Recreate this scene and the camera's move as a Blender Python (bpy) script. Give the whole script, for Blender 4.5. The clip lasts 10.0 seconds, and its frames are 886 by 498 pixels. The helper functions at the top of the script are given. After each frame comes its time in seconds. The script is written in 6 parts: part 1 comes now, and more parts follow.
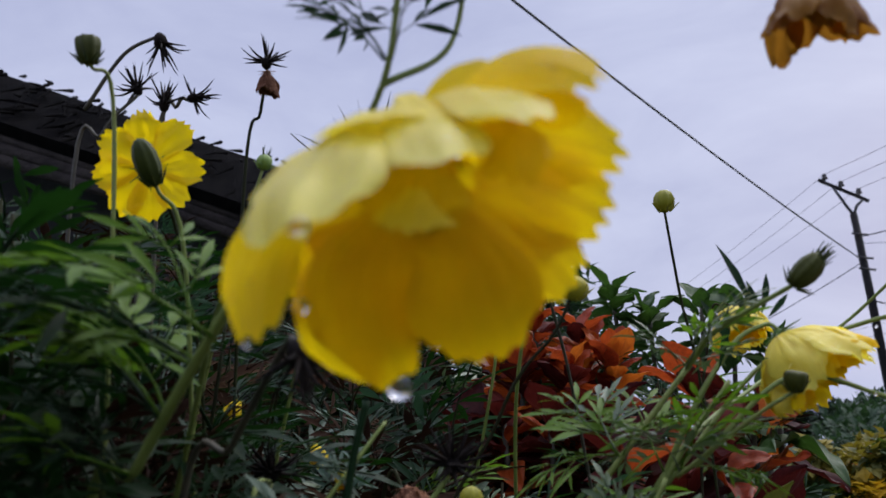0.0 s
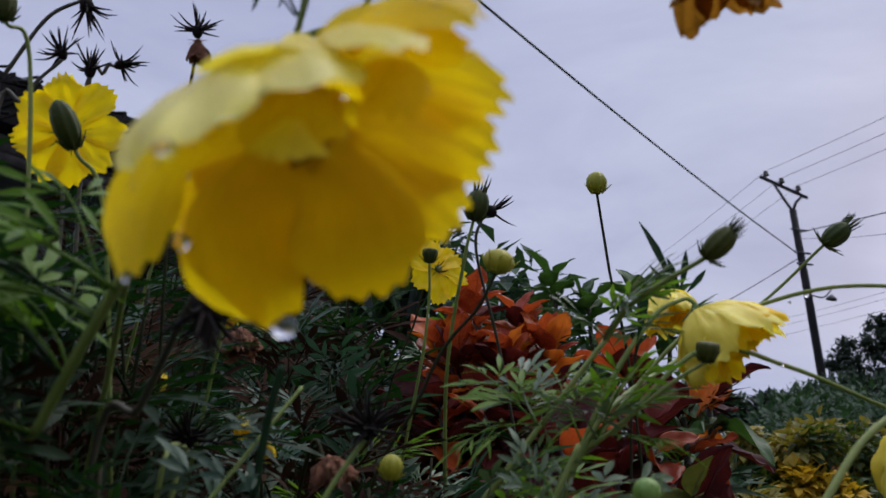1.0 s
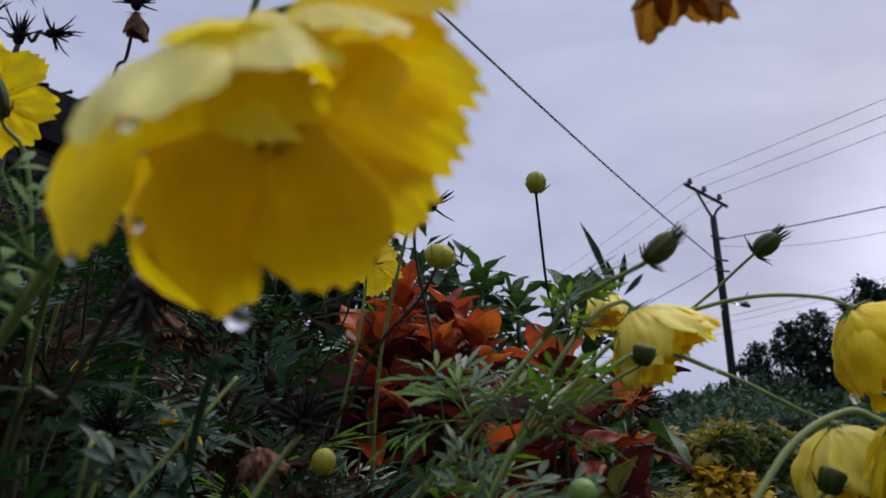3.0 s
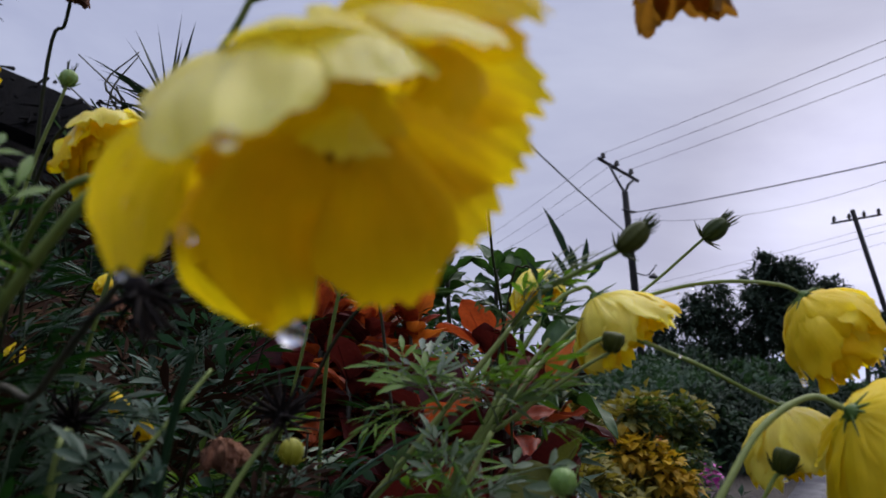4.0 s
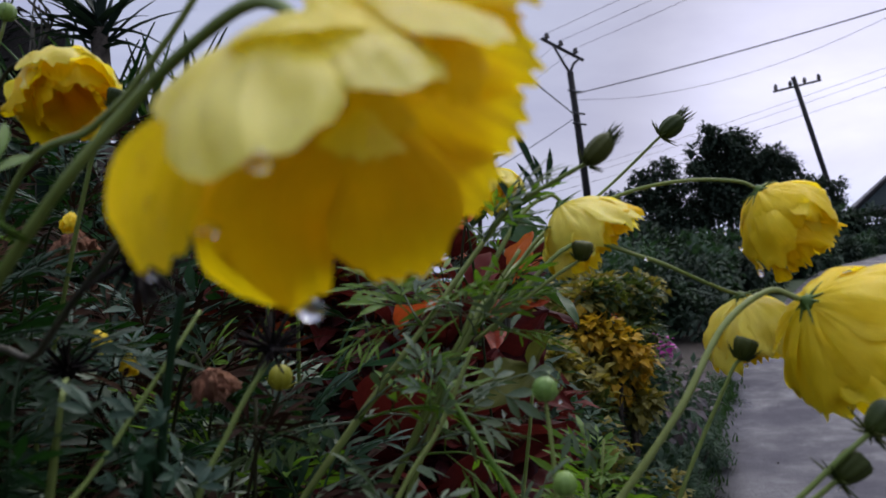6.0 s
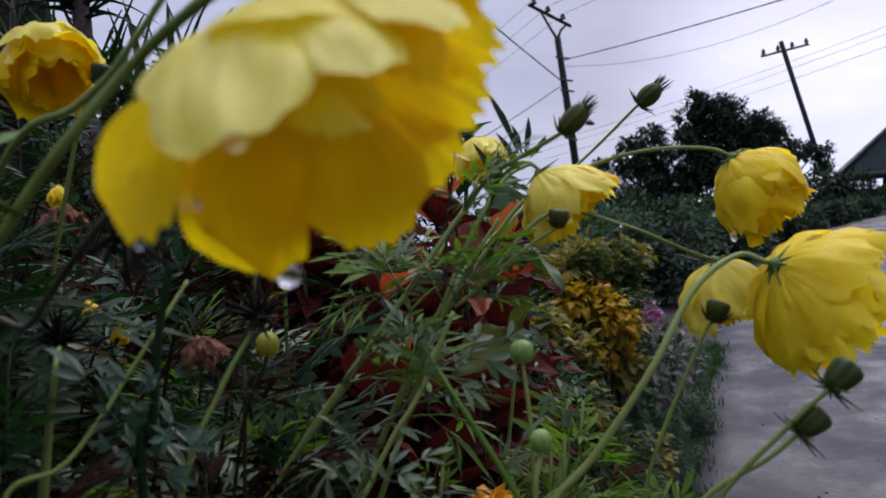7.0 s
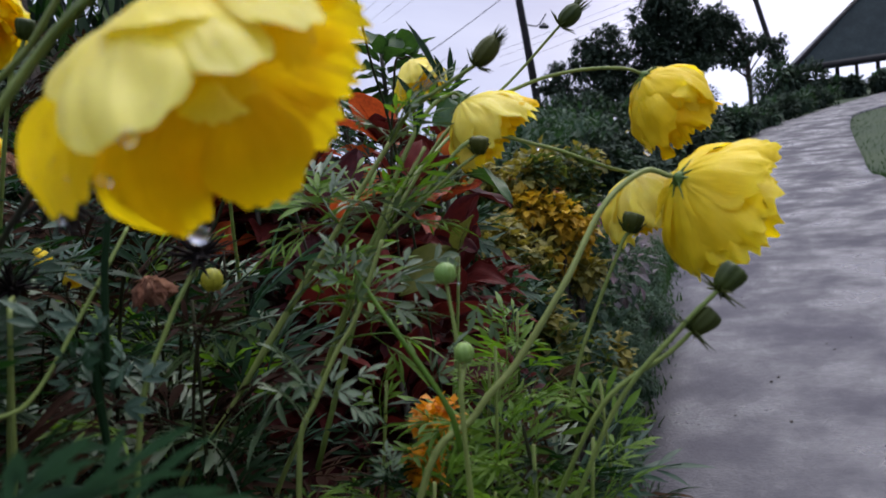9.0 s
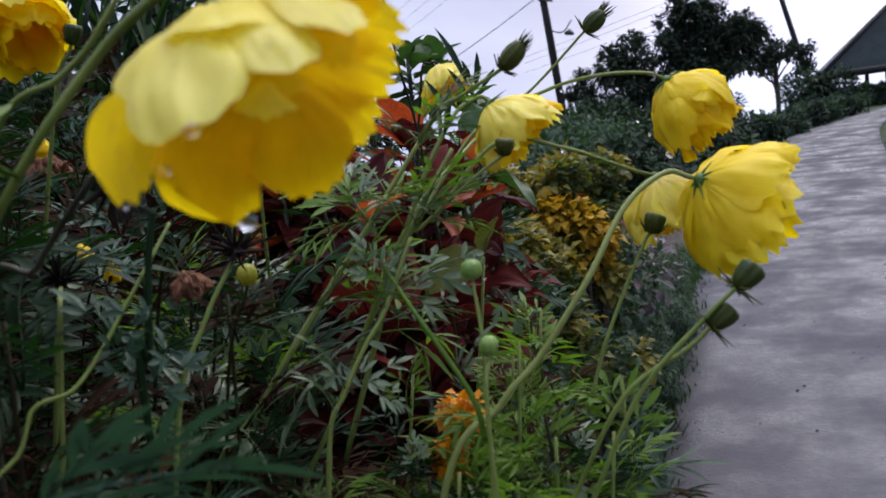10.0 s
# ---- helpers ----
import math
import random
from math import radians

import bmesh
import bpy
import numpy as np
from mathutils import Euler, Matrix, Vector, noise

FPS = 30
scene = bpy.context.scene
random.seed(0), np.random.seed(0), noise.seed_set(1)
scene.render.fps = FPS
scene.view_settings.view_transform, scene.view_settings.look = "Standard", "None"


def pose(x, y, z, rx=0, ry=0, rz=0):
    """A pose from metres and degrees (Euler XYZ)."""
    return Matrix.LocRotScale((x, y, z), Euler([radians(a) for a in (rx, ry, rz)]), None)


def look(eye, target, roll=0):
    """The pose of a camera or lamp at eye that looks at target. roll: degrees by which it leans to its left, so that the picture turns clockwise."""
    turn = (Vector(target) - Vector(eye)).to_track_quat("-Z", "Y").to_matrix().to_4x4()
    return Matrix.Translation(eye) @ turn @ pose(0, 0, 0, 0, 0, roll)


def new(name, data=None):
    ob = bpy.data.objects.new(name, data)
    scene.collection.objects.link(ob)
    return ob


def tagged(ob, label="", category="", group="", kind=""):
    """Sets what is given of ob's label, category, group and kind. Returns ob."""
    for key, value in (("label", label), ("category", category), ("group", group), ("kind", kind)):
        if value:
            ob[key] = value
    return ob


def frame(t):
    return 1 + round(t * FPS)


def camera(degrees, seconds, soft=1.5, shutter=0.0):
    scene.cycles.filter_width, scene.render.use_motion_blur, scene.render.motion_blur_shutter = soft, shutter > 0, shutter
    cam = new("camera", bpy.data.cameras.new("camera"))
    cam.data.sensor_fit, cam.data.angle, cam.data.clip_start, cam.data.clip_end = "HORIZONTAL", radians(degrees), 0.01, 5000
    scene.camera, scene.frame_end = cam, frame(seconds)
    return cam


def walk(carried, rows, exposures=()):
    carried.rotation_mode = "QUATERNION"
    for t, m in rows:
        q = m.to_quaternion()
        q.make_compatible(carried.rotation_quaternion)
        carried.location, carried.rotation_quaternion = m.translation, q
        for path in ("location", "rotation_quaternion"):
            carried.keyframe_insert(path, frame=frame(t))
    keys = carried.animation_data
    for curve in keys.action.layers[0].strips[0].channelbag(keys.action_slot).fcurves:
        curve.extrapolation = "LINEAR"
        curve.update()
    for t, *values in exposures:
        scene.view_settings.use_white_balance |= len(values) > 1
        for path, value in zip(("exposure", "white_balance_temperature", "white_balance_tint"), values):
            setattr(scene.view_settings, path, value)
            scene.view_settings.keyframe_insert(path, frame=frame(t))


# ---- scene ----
cam = camera(56.0, 10.0)
PATH = [
    (0, (0.007, -0.003, 1.375), (-0.011, 1.96, 1.759), -2.2),
    (0.5, (0.011, 0.0, 1.372), (0.041, 1.966, 1.74), -1.7),
    (1, (0.019, -0.003, 1.365), (0.122, 1.962, 1.719), -1.9),
    (1.5, (0.022, 0.001, 1.363), (0.173, 1.965, 1.71), -1.5),
    (2, (0.021, -0.001, 1.365), (0.205, 1.961, 1.708), -1.6),
    (3.5, (0.001, 0.007, 1.368), (0.363, 1.949, 1.68), 0.1),
    (4, (-0.013, 0.012, 1.375), (0.459, 1.937, 1.638), -0.5),
    (4.5, (-0.017, 0.013, 1.379), (0.506, 1.933, 1.585), -1.2),
    (5, (-0.021, 0.015, 1.384), (0.533, 1.931, 1.534), -2.6),
    (5.5, (-0.023, 0.011, 1.385), (0.543, 1.928, 1.457), -3.7),
    (6.8, (-0.026, -0.004, 1.396), (0.567, 1.904, 1.323), -5.1),
    (7, (-0.024, -0.007, 1.389), (0.572, 1.9, 1.31), -5.1),
    (7.5, (-0.023, -0.015, 1.392), (0.583, 1.888, 1.285), -5.3),
    (8, (-0.021, -0.023, 1.396), (0.607, 1.87, 1.252), -5.7),
    (8.5, (-0.016, -0.031, 1.393), (0.641, 1.843, 1.158), -7.0),
    (9, (-0.015, -0.04, 1.397), (0.635, 1.828, 1.102), -8.3),
    (9.5, (-0.019, -0.05, 1.402), (0.601, 1.829, 1.111), -9.0),
    (10, (-0.022, -0.054, 1.395), (0.578, 1.834, 1.122), -8.1),
]
walk(cam, [(t, look(eye, target, roll)) for t, eye, target, roll in PATH], [(0, 0.62), (0.5, 0.50), (1.5, 0.42), (4, 0.40), (5.5, 0.45), (7, 0.52), (8, 0.64), (8.5, 0.84), (10, 0.93)])

cam.data.dof.use_dof = True
cam.data.dof.focus_distance = 0.9
cam.data.dof.aperture_fstop = 16.0

# ---------------------------------------------------------------- sky and light
world = bpy.data.worlds.new("overcast_sky")
scene.world = world
world.use_nodes = True
wn, wl = world.node_tree.nodes, world.node_tree.links
wn.clear()


def wnode(kind, **values):
    n = wn.new(kind)
    for k, v in values.items():
        n.inputs[k].default_value = v
    return n


w_out = wnode("ShaderNodeOutputWorld")
w_bg = wnode("ShaderNodeBackground", Strength=1.0)
w_co = wnode("ShaderNodeTexCoord")
w_map = wnode("ShaderNodeMapping", Scale=(1.0, 1.0, 3.2))
w_noise = wnode("ShaderNodeTexNoise", Scale=2.6, Detail=7.0, Roughness=0.56, Distortion=0.4)
w_ramp = wn.new("ShaderNodeValToRGB")
w_ramp.color_ramp.elements[0].position, w_ramp.color_ramp.elements[0].color = 0.34, (0.298, 0.323, 0.468, 1)
w_ramp.color_ramp.elements[1].position, w_ramp.color_ramp.elements[1].color = 0.70, (0.392, 0.420, 0.560, 1)
w_sky = wn.new("ShaderNodeTexSky")
w_sky.sky_type = "NISHITA"
w_sky.sun_disc = False
w_sky.sun_elevation, w_sky.sun_rotation = radians(14), radians(42)
w_sky.air_density, w_sky.dust_density = 1.6, 4.0
w_skyk = wn.new("ShaderNodeVectorMath")
w_skyk.operation = "SCALE"
w_skyk.inputs["Scale"].default_value = 0.0015
w_add = wn.new("ShaderNodeVectorMath")
w_add.operation = "ADD"
# the low sun behind the clouds brightens one side of the sky near the horizon
w_dot = wn.new("ShaderNodeVectorMath")
w_dot.operation = "DOT_PRODUCT"
w_dot.inputs[1].default_value = (0.715, 0.695, 0.08)
w_glow = wn.new("ShaderNodeMapRange")
w_glow.interpolation_type = "SMOOTHSTEP"
w_glow.inputs[1].default_value, w_glow.inputs[2].default_value = 0.955, 1.0
w_glow.inputs[3].default_value, w_glow.inputs[4].default_value = 1.0, 1.68
w_mul = wn.new("ShaderNodeVectorMath")
w_mul.operation = "SCALE"
# an overcast sky is brightest overhead
w_sep = wn.new("ShaderNodeSeparateXYZ")
w_top = wn.new("ShaderNodeMapRange")
w_top.interpolation_type = "SMOOTHSTEP"
w_top.inputs[1].default_value, w_top.inputs[2].default_value = 0.45, 0.95
w_top.inputs[3].default_value, w_top.inputs[4].default_value = 1.0, 2.6
w_both = wn.new("ShaderNodeMath")
w_both.operation = "MULTIPLY"
wl.new(w_co.outputs["Generated"], w_map.inputs["Vector"])
wl.new(w_map.outputs["Vector"], w_noise.inputs["Vector"])
wl.new(w_noise.outputs["Fac"], w_ramp.inputs["Fac"])
wl.new(w_co.outputs["Generated"], w_dot.inputs[0])
wl.new(w_dot.outputs["Value"], w_glow.inputs[0])
wl.new(w_ramp.outputs["Color"], w_mul.inputs[0])
wl.new(w_co.outputs["Generated"], w_sep.inputs[0])
wl.new(w_sep.outputs["Z"], w_top.inputs[0])
wl.new(w_top.outputs[0], w_both.inputs[0])
wl.new(w_glow.outputs[0], w_both.inputs[1])
wl.new(w_both.outputs[0], w_mul.inputs["Scale"])
wl.new(w_sky.outputs["Color"], w_skyk.inputs[0])
wl.new(w_mul.outputs["Vector"], w_add.inputs[0])
wl.new(w_skyk.outputs["Vector"], w_add.inputs[1])
wl.new(w_add.outputs["Vector"], w_bg.inputs["Color"])
wl.new(w_bg.outputs["Background"], w_out.inputs["Surface"])

sun_data = bpy.data.lights.new("sun", "SUN")
sun_data.energy, sun_data.angle, sun_data.color = 1.5, radians(50), (1.0, 0.96, 0.90)
sun = new("sun", sun_data)
sun.matrix_world = look((3.0, 2.2, 6.5), (0, 0, 1.2))


# ---------------------------------------------------------------- materials
def material(name):
    m = bpy.data.materials.new(name)
    m.use_nodes = True
    m.node_tree.nodes.clear()
    return m, m.node_tree.nodes, m.node_tree.links


def mixed(nodes, links, a, b, fac):
    n = nodes.new("ShaderNodeMix")
    n.data_type = "RGBA"
    for socket, value in ((n.inputs[0], fac), (n.inputs[6], a), (n.inputs[7], b)):
        if hasattr(value, "is_linked"):
            links.new(value, socket)
        else:
            socket.default_value = value if isinstance(value, float) else (*value, 1)
    return n.outputs[2]


def noise_fac(nodes, links, scale, detail=4.0, lo=0.35, hi=0.65, vector=None, rough=0.55):
    n = nodes.new("ShaderNodeTexNoise")
    n.inputs["Scale"].default_value, n.inputs["Detail"].default_value, n.inputs["Roughness"].default_value = scale, detail, rough
    if vector is None:
        vector = nodes.new("ShaderNodeTexCoord").outputs["Object"]
    links.new(vector, n.inputs["Vector"])
    r = nodes.new("ShaderNodeMapRange")
    r.inputs[1].default_value, r.inputs[2].default_value = lo, hi
    links.new(n.outputs["Fac"], r.inputs[0])
    return r.outputs[0]


def leafy(name, dark, light, third, through_colour, thin=0.3, rough=0.42, gloss=0.5, grain=60.0, streak=0.0, bump=0.15, island=False):
    """A thin plant surface: two-scale colour, a share of light passing through, fine relief."""
    m, nodes, links = material(name)
    out = nodes.new("ShaderNodeOutputMaterial")
    co = nodes.new("ShaderNodeTexCoord")
    big = noise_fac(nodes, links, grain * 0.35, 3.0, 0.3, 0.7)
    fine = noise_fac(nodes, links, grain * 3.0, 5.0, 0.3, 0.7)
    col = mixed(nodes, links, dark, light, big)
    if island:
        rnd = nodes.new("ShaderNodeNewGeometry").outputs["Random Per Island"]
    else:
        rnd = nodes.new("ShaderNodeObjectInfo").outputs["Random"]
    sel = nodes.new("ShaderNodeMapRange")
    sel.inputs[1].default_value, sel.inputs[2].default_value = 0.45, 1.0
    links.new(rnd, sel.inputs[0])
    col = mixed(nodes, links, col, third, sel.outputs[0])
    half = nodes.new("ShaderNodeMath")
    half.operation = "MULTIPLY"
    links.new(fine, half.inputs[0])
    half.inputs[1].default_value = 0.25
    col = mixed(nodes, links, col, tuple(c * 0.6 for c in dark), half.outputs[0])
    height = fine
    if streak:
        mp = nodes.new("ShaderNodeMapping")
        mp.inputs["Scale"].default_value = (1.2, streak, 1.0)
        links.new(co.outputs["UV"], mp.inputs["Vector"])
        st = noise_fac(nodes, links, 3.0, 2.0, 0.35, 0.68, mp.outputs["Vector"])
        sh = nodes.new("ShaderNodeMath")
        sh.operation = "MULTIPLY"
        links.new(st, sh.inputs[0])
        sh.inputs[1].default_value = 0.4
        col = mixed(nodes, links, col, tuple(c * 0.7 for c in dark), sh.outputs[0])
        height = st
    bp = nodes.new("ShaderNodeBump")
    bp.inputs["Strength"].default_value, bp.inputs["Distance"].default_value = bump, 0.001
    links.new(height, bp.inputs["Height"])
    p = nodes.new("ShaderNodeBsdfPrincipled")
    p.inputs["Roughness"].default_value, p.inputs["Specular IOR Level"].default_value = rough, gloss
    links.new(col, p.inputs["Base Color"])
    links.new(bp.outputs["Normal"], p.inputs["Normal"])
    if thin:
        t = nodes.new("ShaderNodeBsdfTranslucent")
        tint = mixed(nodes, links, col, through_colour, 0.75)
        links.new(tint, t.inputs["Color"])
        links.new(bp.outputs["Normal"], t.inputs["Normal"])
        mx = nodes.new("ShaderNodeMixShader")
        mx.inputs[0].default_value = thin
        links.new(p.outputs[0], mx.inputs[1])
        links.new(t.outputs[0], mx.inputs[2])
        links.new(mx.outputs[0], out.inputs["Surface"])
    else:
        links.new(p.outputs[0], out.inputs["Surface"])
    return m


def hard(name, dark, light, scale, rough=0.7, spec=0.4, bump=0.3, metal=0.0, fine=6.0, rough2=None):
    m, nodes, links = material(name)
    out = nodes.new("ShaderNodeOutputMaterial")
    a = noise_fac(nodes, links, scale, 6.0, 0.3, 0.7)
    b = noise_fac(nodes, links, scale * fine, 6.0, 0.3, 0.7)
    col = mixed(nodes, links, dark, light, a)
    hb = nodes.new("ShaderNodeMath")
    hb.operation = "MULTIPLY"
    links.new(b, hb.inputs[0])
    hb.inputs[1].default_value = 0.45
    col = mixed(nodes, links, col, tuple(c * 0.55 for c in dark), hb.outputs[0])
    bp = nodes.new("ShaderNodeBump")
    bp.inputs["Strength"].default_value, bp.inputs["Distance"].default_value = bump, 0.02
    links.new(b, bp.inputs["Height"])
    p = nodes.new("ShaderNodeBsdfPrincipled")
    p.inputs["Roughness"].default_value, p.inputs["Specular IOR Level"].default_value, p.inputs["Metallic"].default_value = rough, spec, metal
    if rough2 is not None:
        r = nodes.new("ShaderNodeMapRange")
        r.inputs[3].default_value, r.inputs[4].default_value = rough, rough2
        links.new(a, r.inputs[0])
        links.new(r.outputs[0], p.inputs["Roughness"])
    links.new(col, p.inputs["Base Color"])
    links.new(bp.outputs["Normal"], p.inputs["Normal"])
    links.new(p.outputs[0], out.inputs["Surface"])
    return m


YELLOW = leafy("petal_yellow", (0.90, 0.63, 0.003), (0.95, 0.71, 0.006), (0.94, 0.71, 0.007), (0.99, 0.75, 0.005), 0.60, 0.42, 0.20, 70, 22.0, 0.3)
# paler petal undersides, with wet sky sheen mixed into the colour
PALE = leafy("petal_pale", (0.92, 0.80, 0.07), (0.95, 0.87, 0.20), (0.94, 0.84, 0.12), (0.98, 0.83, 0.04), 0.45, 0.28, 0.40, 70, 22.0, 0.3)
LEMON = leafy("petal_lemon", (0.91, 0.71, 0.018), (0.95, 0.77, 0.04), (0.95, 0.78, 0.05), (0.98, 0.80, 0.02), 0.50, 0.36, 0.25, 70, 22.0, 0.3)
# inner petals: gold a step deeper, holding the shade inside the flower
DEEP = leafy("petal_deep_shaded", (0.86, 0.55, 0.002), (0.91, 0.63, 0.003), (0.90, 0.60, 0.003), (0.97, 0.66, 0.003), 0.42, 0.55, 0.10, 70, 22.0, 0.3)
BROWN = leafy("petal_withered", (0.16, 0.06, 0.012), (0.42, 0.18, 0.025), (0.50, 0.26, 0.03), (0.60, 0.26, 0.02), 0.40, 0.6, 0.3, 120, 18.0, 0.6)
STAMEN = leafy("stamen_brown", (0.10, 0.035, 0.006), (0.22, 0.08, 0.01), (0.30, 0.12, 0.01), (0.3, 0.1, 0.01), 0.0, 0.7, 0.3, 300)
HEART = leafy("flower_heart", (0.34, 0.11, 0.006), (0.52, 0.20, 0.010), (0.50, 0.22, 0.01), (0.6, 0.24, 0.01), 0.15, 0.7, 0.2, 300)
# near-black leaf green: deep shade in the bed is put into its colour
LEAF = leafy("cosmos_leaf_shaded", (0.004, 0.015, 0.004), (0.010, 0.030, 0.007), (0.010, 0.032, 0.010), (0.014, 0.060, 0.005), 0.25, 0.5, 0.14, 60)
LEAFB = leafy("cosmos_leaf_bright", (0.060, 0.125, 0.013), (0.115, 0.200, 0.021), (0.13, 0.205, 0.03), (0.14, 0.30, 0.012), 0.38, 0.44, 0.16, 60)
# leaf green greyed to carry the sky's sheen on wet leaves
LEAFG = leafy("cosmos_leaf_sheen", (0.062, 0.098, 0.046), (0.104, 0.144, 0.068), (0.145, 0.178, 0.098), (0.08, 0.15, 0.04), 0.2, 0.36, 0.40, 60)
LEAFM = leafy("cosmos_leaf_blue", (0.020, 0.046, 0.028), (0.036, 0.072, 0.042), (0.044, 0.082, 0.050), (0.04, 0.12, 0.04), 0.2, 0.45, 0.22, 60)
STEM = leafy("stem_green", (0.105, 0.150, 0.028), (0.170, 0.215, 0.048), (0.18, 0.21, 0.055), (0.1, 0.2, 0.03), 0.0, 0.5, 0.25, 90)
# darkened copy of the stem green, shade included, for stems in the bed
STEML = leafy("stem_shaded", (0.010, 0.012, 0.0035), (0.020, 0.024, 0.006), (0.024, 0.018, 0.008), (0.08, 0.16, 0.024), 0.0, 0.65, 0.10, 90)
# dead brown leaves, taken near black for shade below the plant tops
LEAFD = leafy("cosmos_leaf_dead_shaded", (0.012, 0.006, 0.004), (0.030, 0.014, 0.008), (0.055, 0.030, 0.014), (0.03, 0.015, 0.008), 0.10, 0.8, 0.04, 60)
STEMD = leafy("stem_dark", (0.030, 0.028, 0.018), (0.070, 0.060, 0.035), (0.05, 0.05, 0.03), (0.1, 0.1, 0.03), 0.0, 0.55, 0.4, 90)
BUD = leafy("bud_green", (0.11, 0.200, 0.035), (0.21, 0.30, 0.07), (0.22, 0.31, 0.08), (0.1, 0.2, 0.03), 0.0, 0.4, 0.3, 160)
BUDD = leafy("bud_dark", (0.014, 0.026, 0.004), (0.040, 0.055, 0.007), (0.050, 0.055, 0.007), (0.1, 0.2, 0.03), 0.0, 0.55, 0.16, 160)
CALYX = leafy("calyx_green", (0.040, 0.085, 0.012), (0.075, 0.130, 0.022), (0.085, 0.130, 0.028), (0.1, 0.2, 0.03), 0.0, 0.5, 0.2, 160)
BUDY = leafy("bud_yellow", (0.20, 0.21, 0.012), (0.34, 0.31, 0.022), (0.38, 0.33, 0.03), (0.4, 0.36, 0.03), 0.2, 0.45, 0.3, 160)
SEED = leafy("seed_black", (0.004, 0.003, 0.003), (0.012, 0.009, 0.008), (0.014, 0.010, 0.008), (0.1, 0.1, 0.1), 0.0, 0.8, 0.08, 300)
DEADM = leafy("dead_flower_brown", (0.10, 0.040, 0.022), (0.28, 0.12, 0.065), (0.34, 0.17, 0.095), (0.26, 0.11, 0.05), 0.12, 0.8, 0.15, 200, 12.0, 0.8)
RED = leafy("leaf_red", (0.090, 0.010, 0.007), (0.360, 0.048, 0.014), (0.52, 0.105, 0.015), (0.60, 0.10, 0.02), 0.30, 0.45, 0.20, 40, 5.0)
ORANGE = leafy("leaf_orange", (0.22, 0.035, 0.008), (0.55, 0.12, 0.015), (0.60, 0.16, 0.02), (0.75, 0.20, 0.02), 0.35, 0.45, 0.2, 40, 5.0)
# maroon taken down near black, with the bed's deep shade in it
MAROON = leafy("leaf_maroon_shaded", (0.018, 0.004, 0.005), (0.060, 0.008, 0.008), (0.12, 0.016, 0.010), (0.15, 0.02, 0.014), 0.18, 0.6, 0.10, 40, 5.0)
OLIVE = leafy("leaf_olive", (0.045, 0.050, 0.010), (0.080, 0.085, 0.016), (0.085, 0.085, 0.018), (0.11, 0.12, 0.014), 0.3, 0.6, 0.08, 22)
BROAD = leafy("leaf_broad_green", (0.016, 0.046, 0.012), (0.038, 0.086, 0.018), (0.05, 0.095, 0.02), (0.07, 0.17, 0.02), 0.25, 0.45, 0.25, 22)
CROTV = leafy("croton_olive", (0.11, 0.10, 0.018), (0.26, 0.215, 0.040), (0.05, 0.07, 0.02), (0.3, 0.24, 0.02), 0.28, 0.5, 0.15, 9, island=True)
CROTY = leafy("croton_yellow", (0.42, 0.22, 0.016), (0.62, 0.39, 0.034), (0.16, 0.14, 0.02), (0.62, 0.42, 0.014), 0.32, 0.5, 0.15, 9, island=True)
CROTR = leafy("croton_red", (0.26, 0.045, 0.012), (0.42, 0.11, 0.016), (0.16, 0.05, 0.014), (0.5, 0.14, 0.014), 0.3, 0.5, 0.15, 9, island=True)
CROTG = leafy("croton_green", (0.014, 0.034, 0.012), (0.034, 0.062, 0.018), (0.10, 0.10, 0.014), (0.12, 0.17, 0.02), 0.28, 0.5, 0.15, 9, island=True)
FEATHER = leafy("feathery_leaves", (0.030, 0.058, 0.034), (0.056, 0.094, 0.054), (0.070, 0.105, 0.064), (0.06, 0.12, 0.03), 0.25, 0.6, 0.10, 6, island=True)
SHRUB = leafy("shrub_leaves", (0.016, 0.034, 0.021), (0.036, 0.066, 0.036), (0.052, 0.084, 0.048), (0.036, 0.09, 0.018), 0.25, 0.6, 0.12, 4, island=True)
# dark green lifted and blued a little, distance haze put into the colour
TREE = leafy("tree_leaves_hazed", (0.018, 0.030, 0.022), (0.032, 0.048, 0.032), (0.038, 0.056, 0.037), (0.030, 0.055, 0.018), 0.10, 0.7, 0.08, 1.5, island=True)
GRASS = leafy("grass_blades", (0.014, 0.036, 0.012), (0.028, 0.060, 0.020), (0.036, 0.066, 0.026), (0.05, 0.11, 0.015), 0.25, 0.6, 0.10, 6, island=True)
MARI = leafy("marigold_orange", (0.62, 0.22, 0.004), (0.80, 0.34, 0.008), (0.82, 0.40, 0.01), (0.85, 0.36, 0.01), 0.35, 0.5, 0.3, 120, island=True)
PINK = leafy("flower_magenta", (0.40, 0.03, 0.28), (0.55, 0.06, 0.40), (0.6, 0.1, 0.45), (0.6, 0.06, 0.4), 0.3, 0.5, 0.3, 30, island=True)
VARIEG = leafy("leaf_whitish", (0.10, 0.09, 0.085), (0.24, 0.21, 0.21), (0.16, 0.10, 0.11), (0.22, 0.2, 0.2), 0.25, 0.6, 0.15, 18, island=True)
AGAVE = leafy("spiky_leaf", (0.008, 0.016, 0.012), (0.020, 0.034, 0.024), (0.024, 0.040, 0.028), (0.03, 0.06, 0.02), 0.1, 0.5, 0.2, 20)
BARK = hard("bark", (0.030, 0.024, 0.018), (0.075, 0.060, 0.045), 9.0, 0.85, 0.3, 0.6)
SOIL = hard("soil", (0.018, 0.013, 0.009), (0.050, 0.036, 0.024), 5.0, 0.8, 0.3, 0.8)
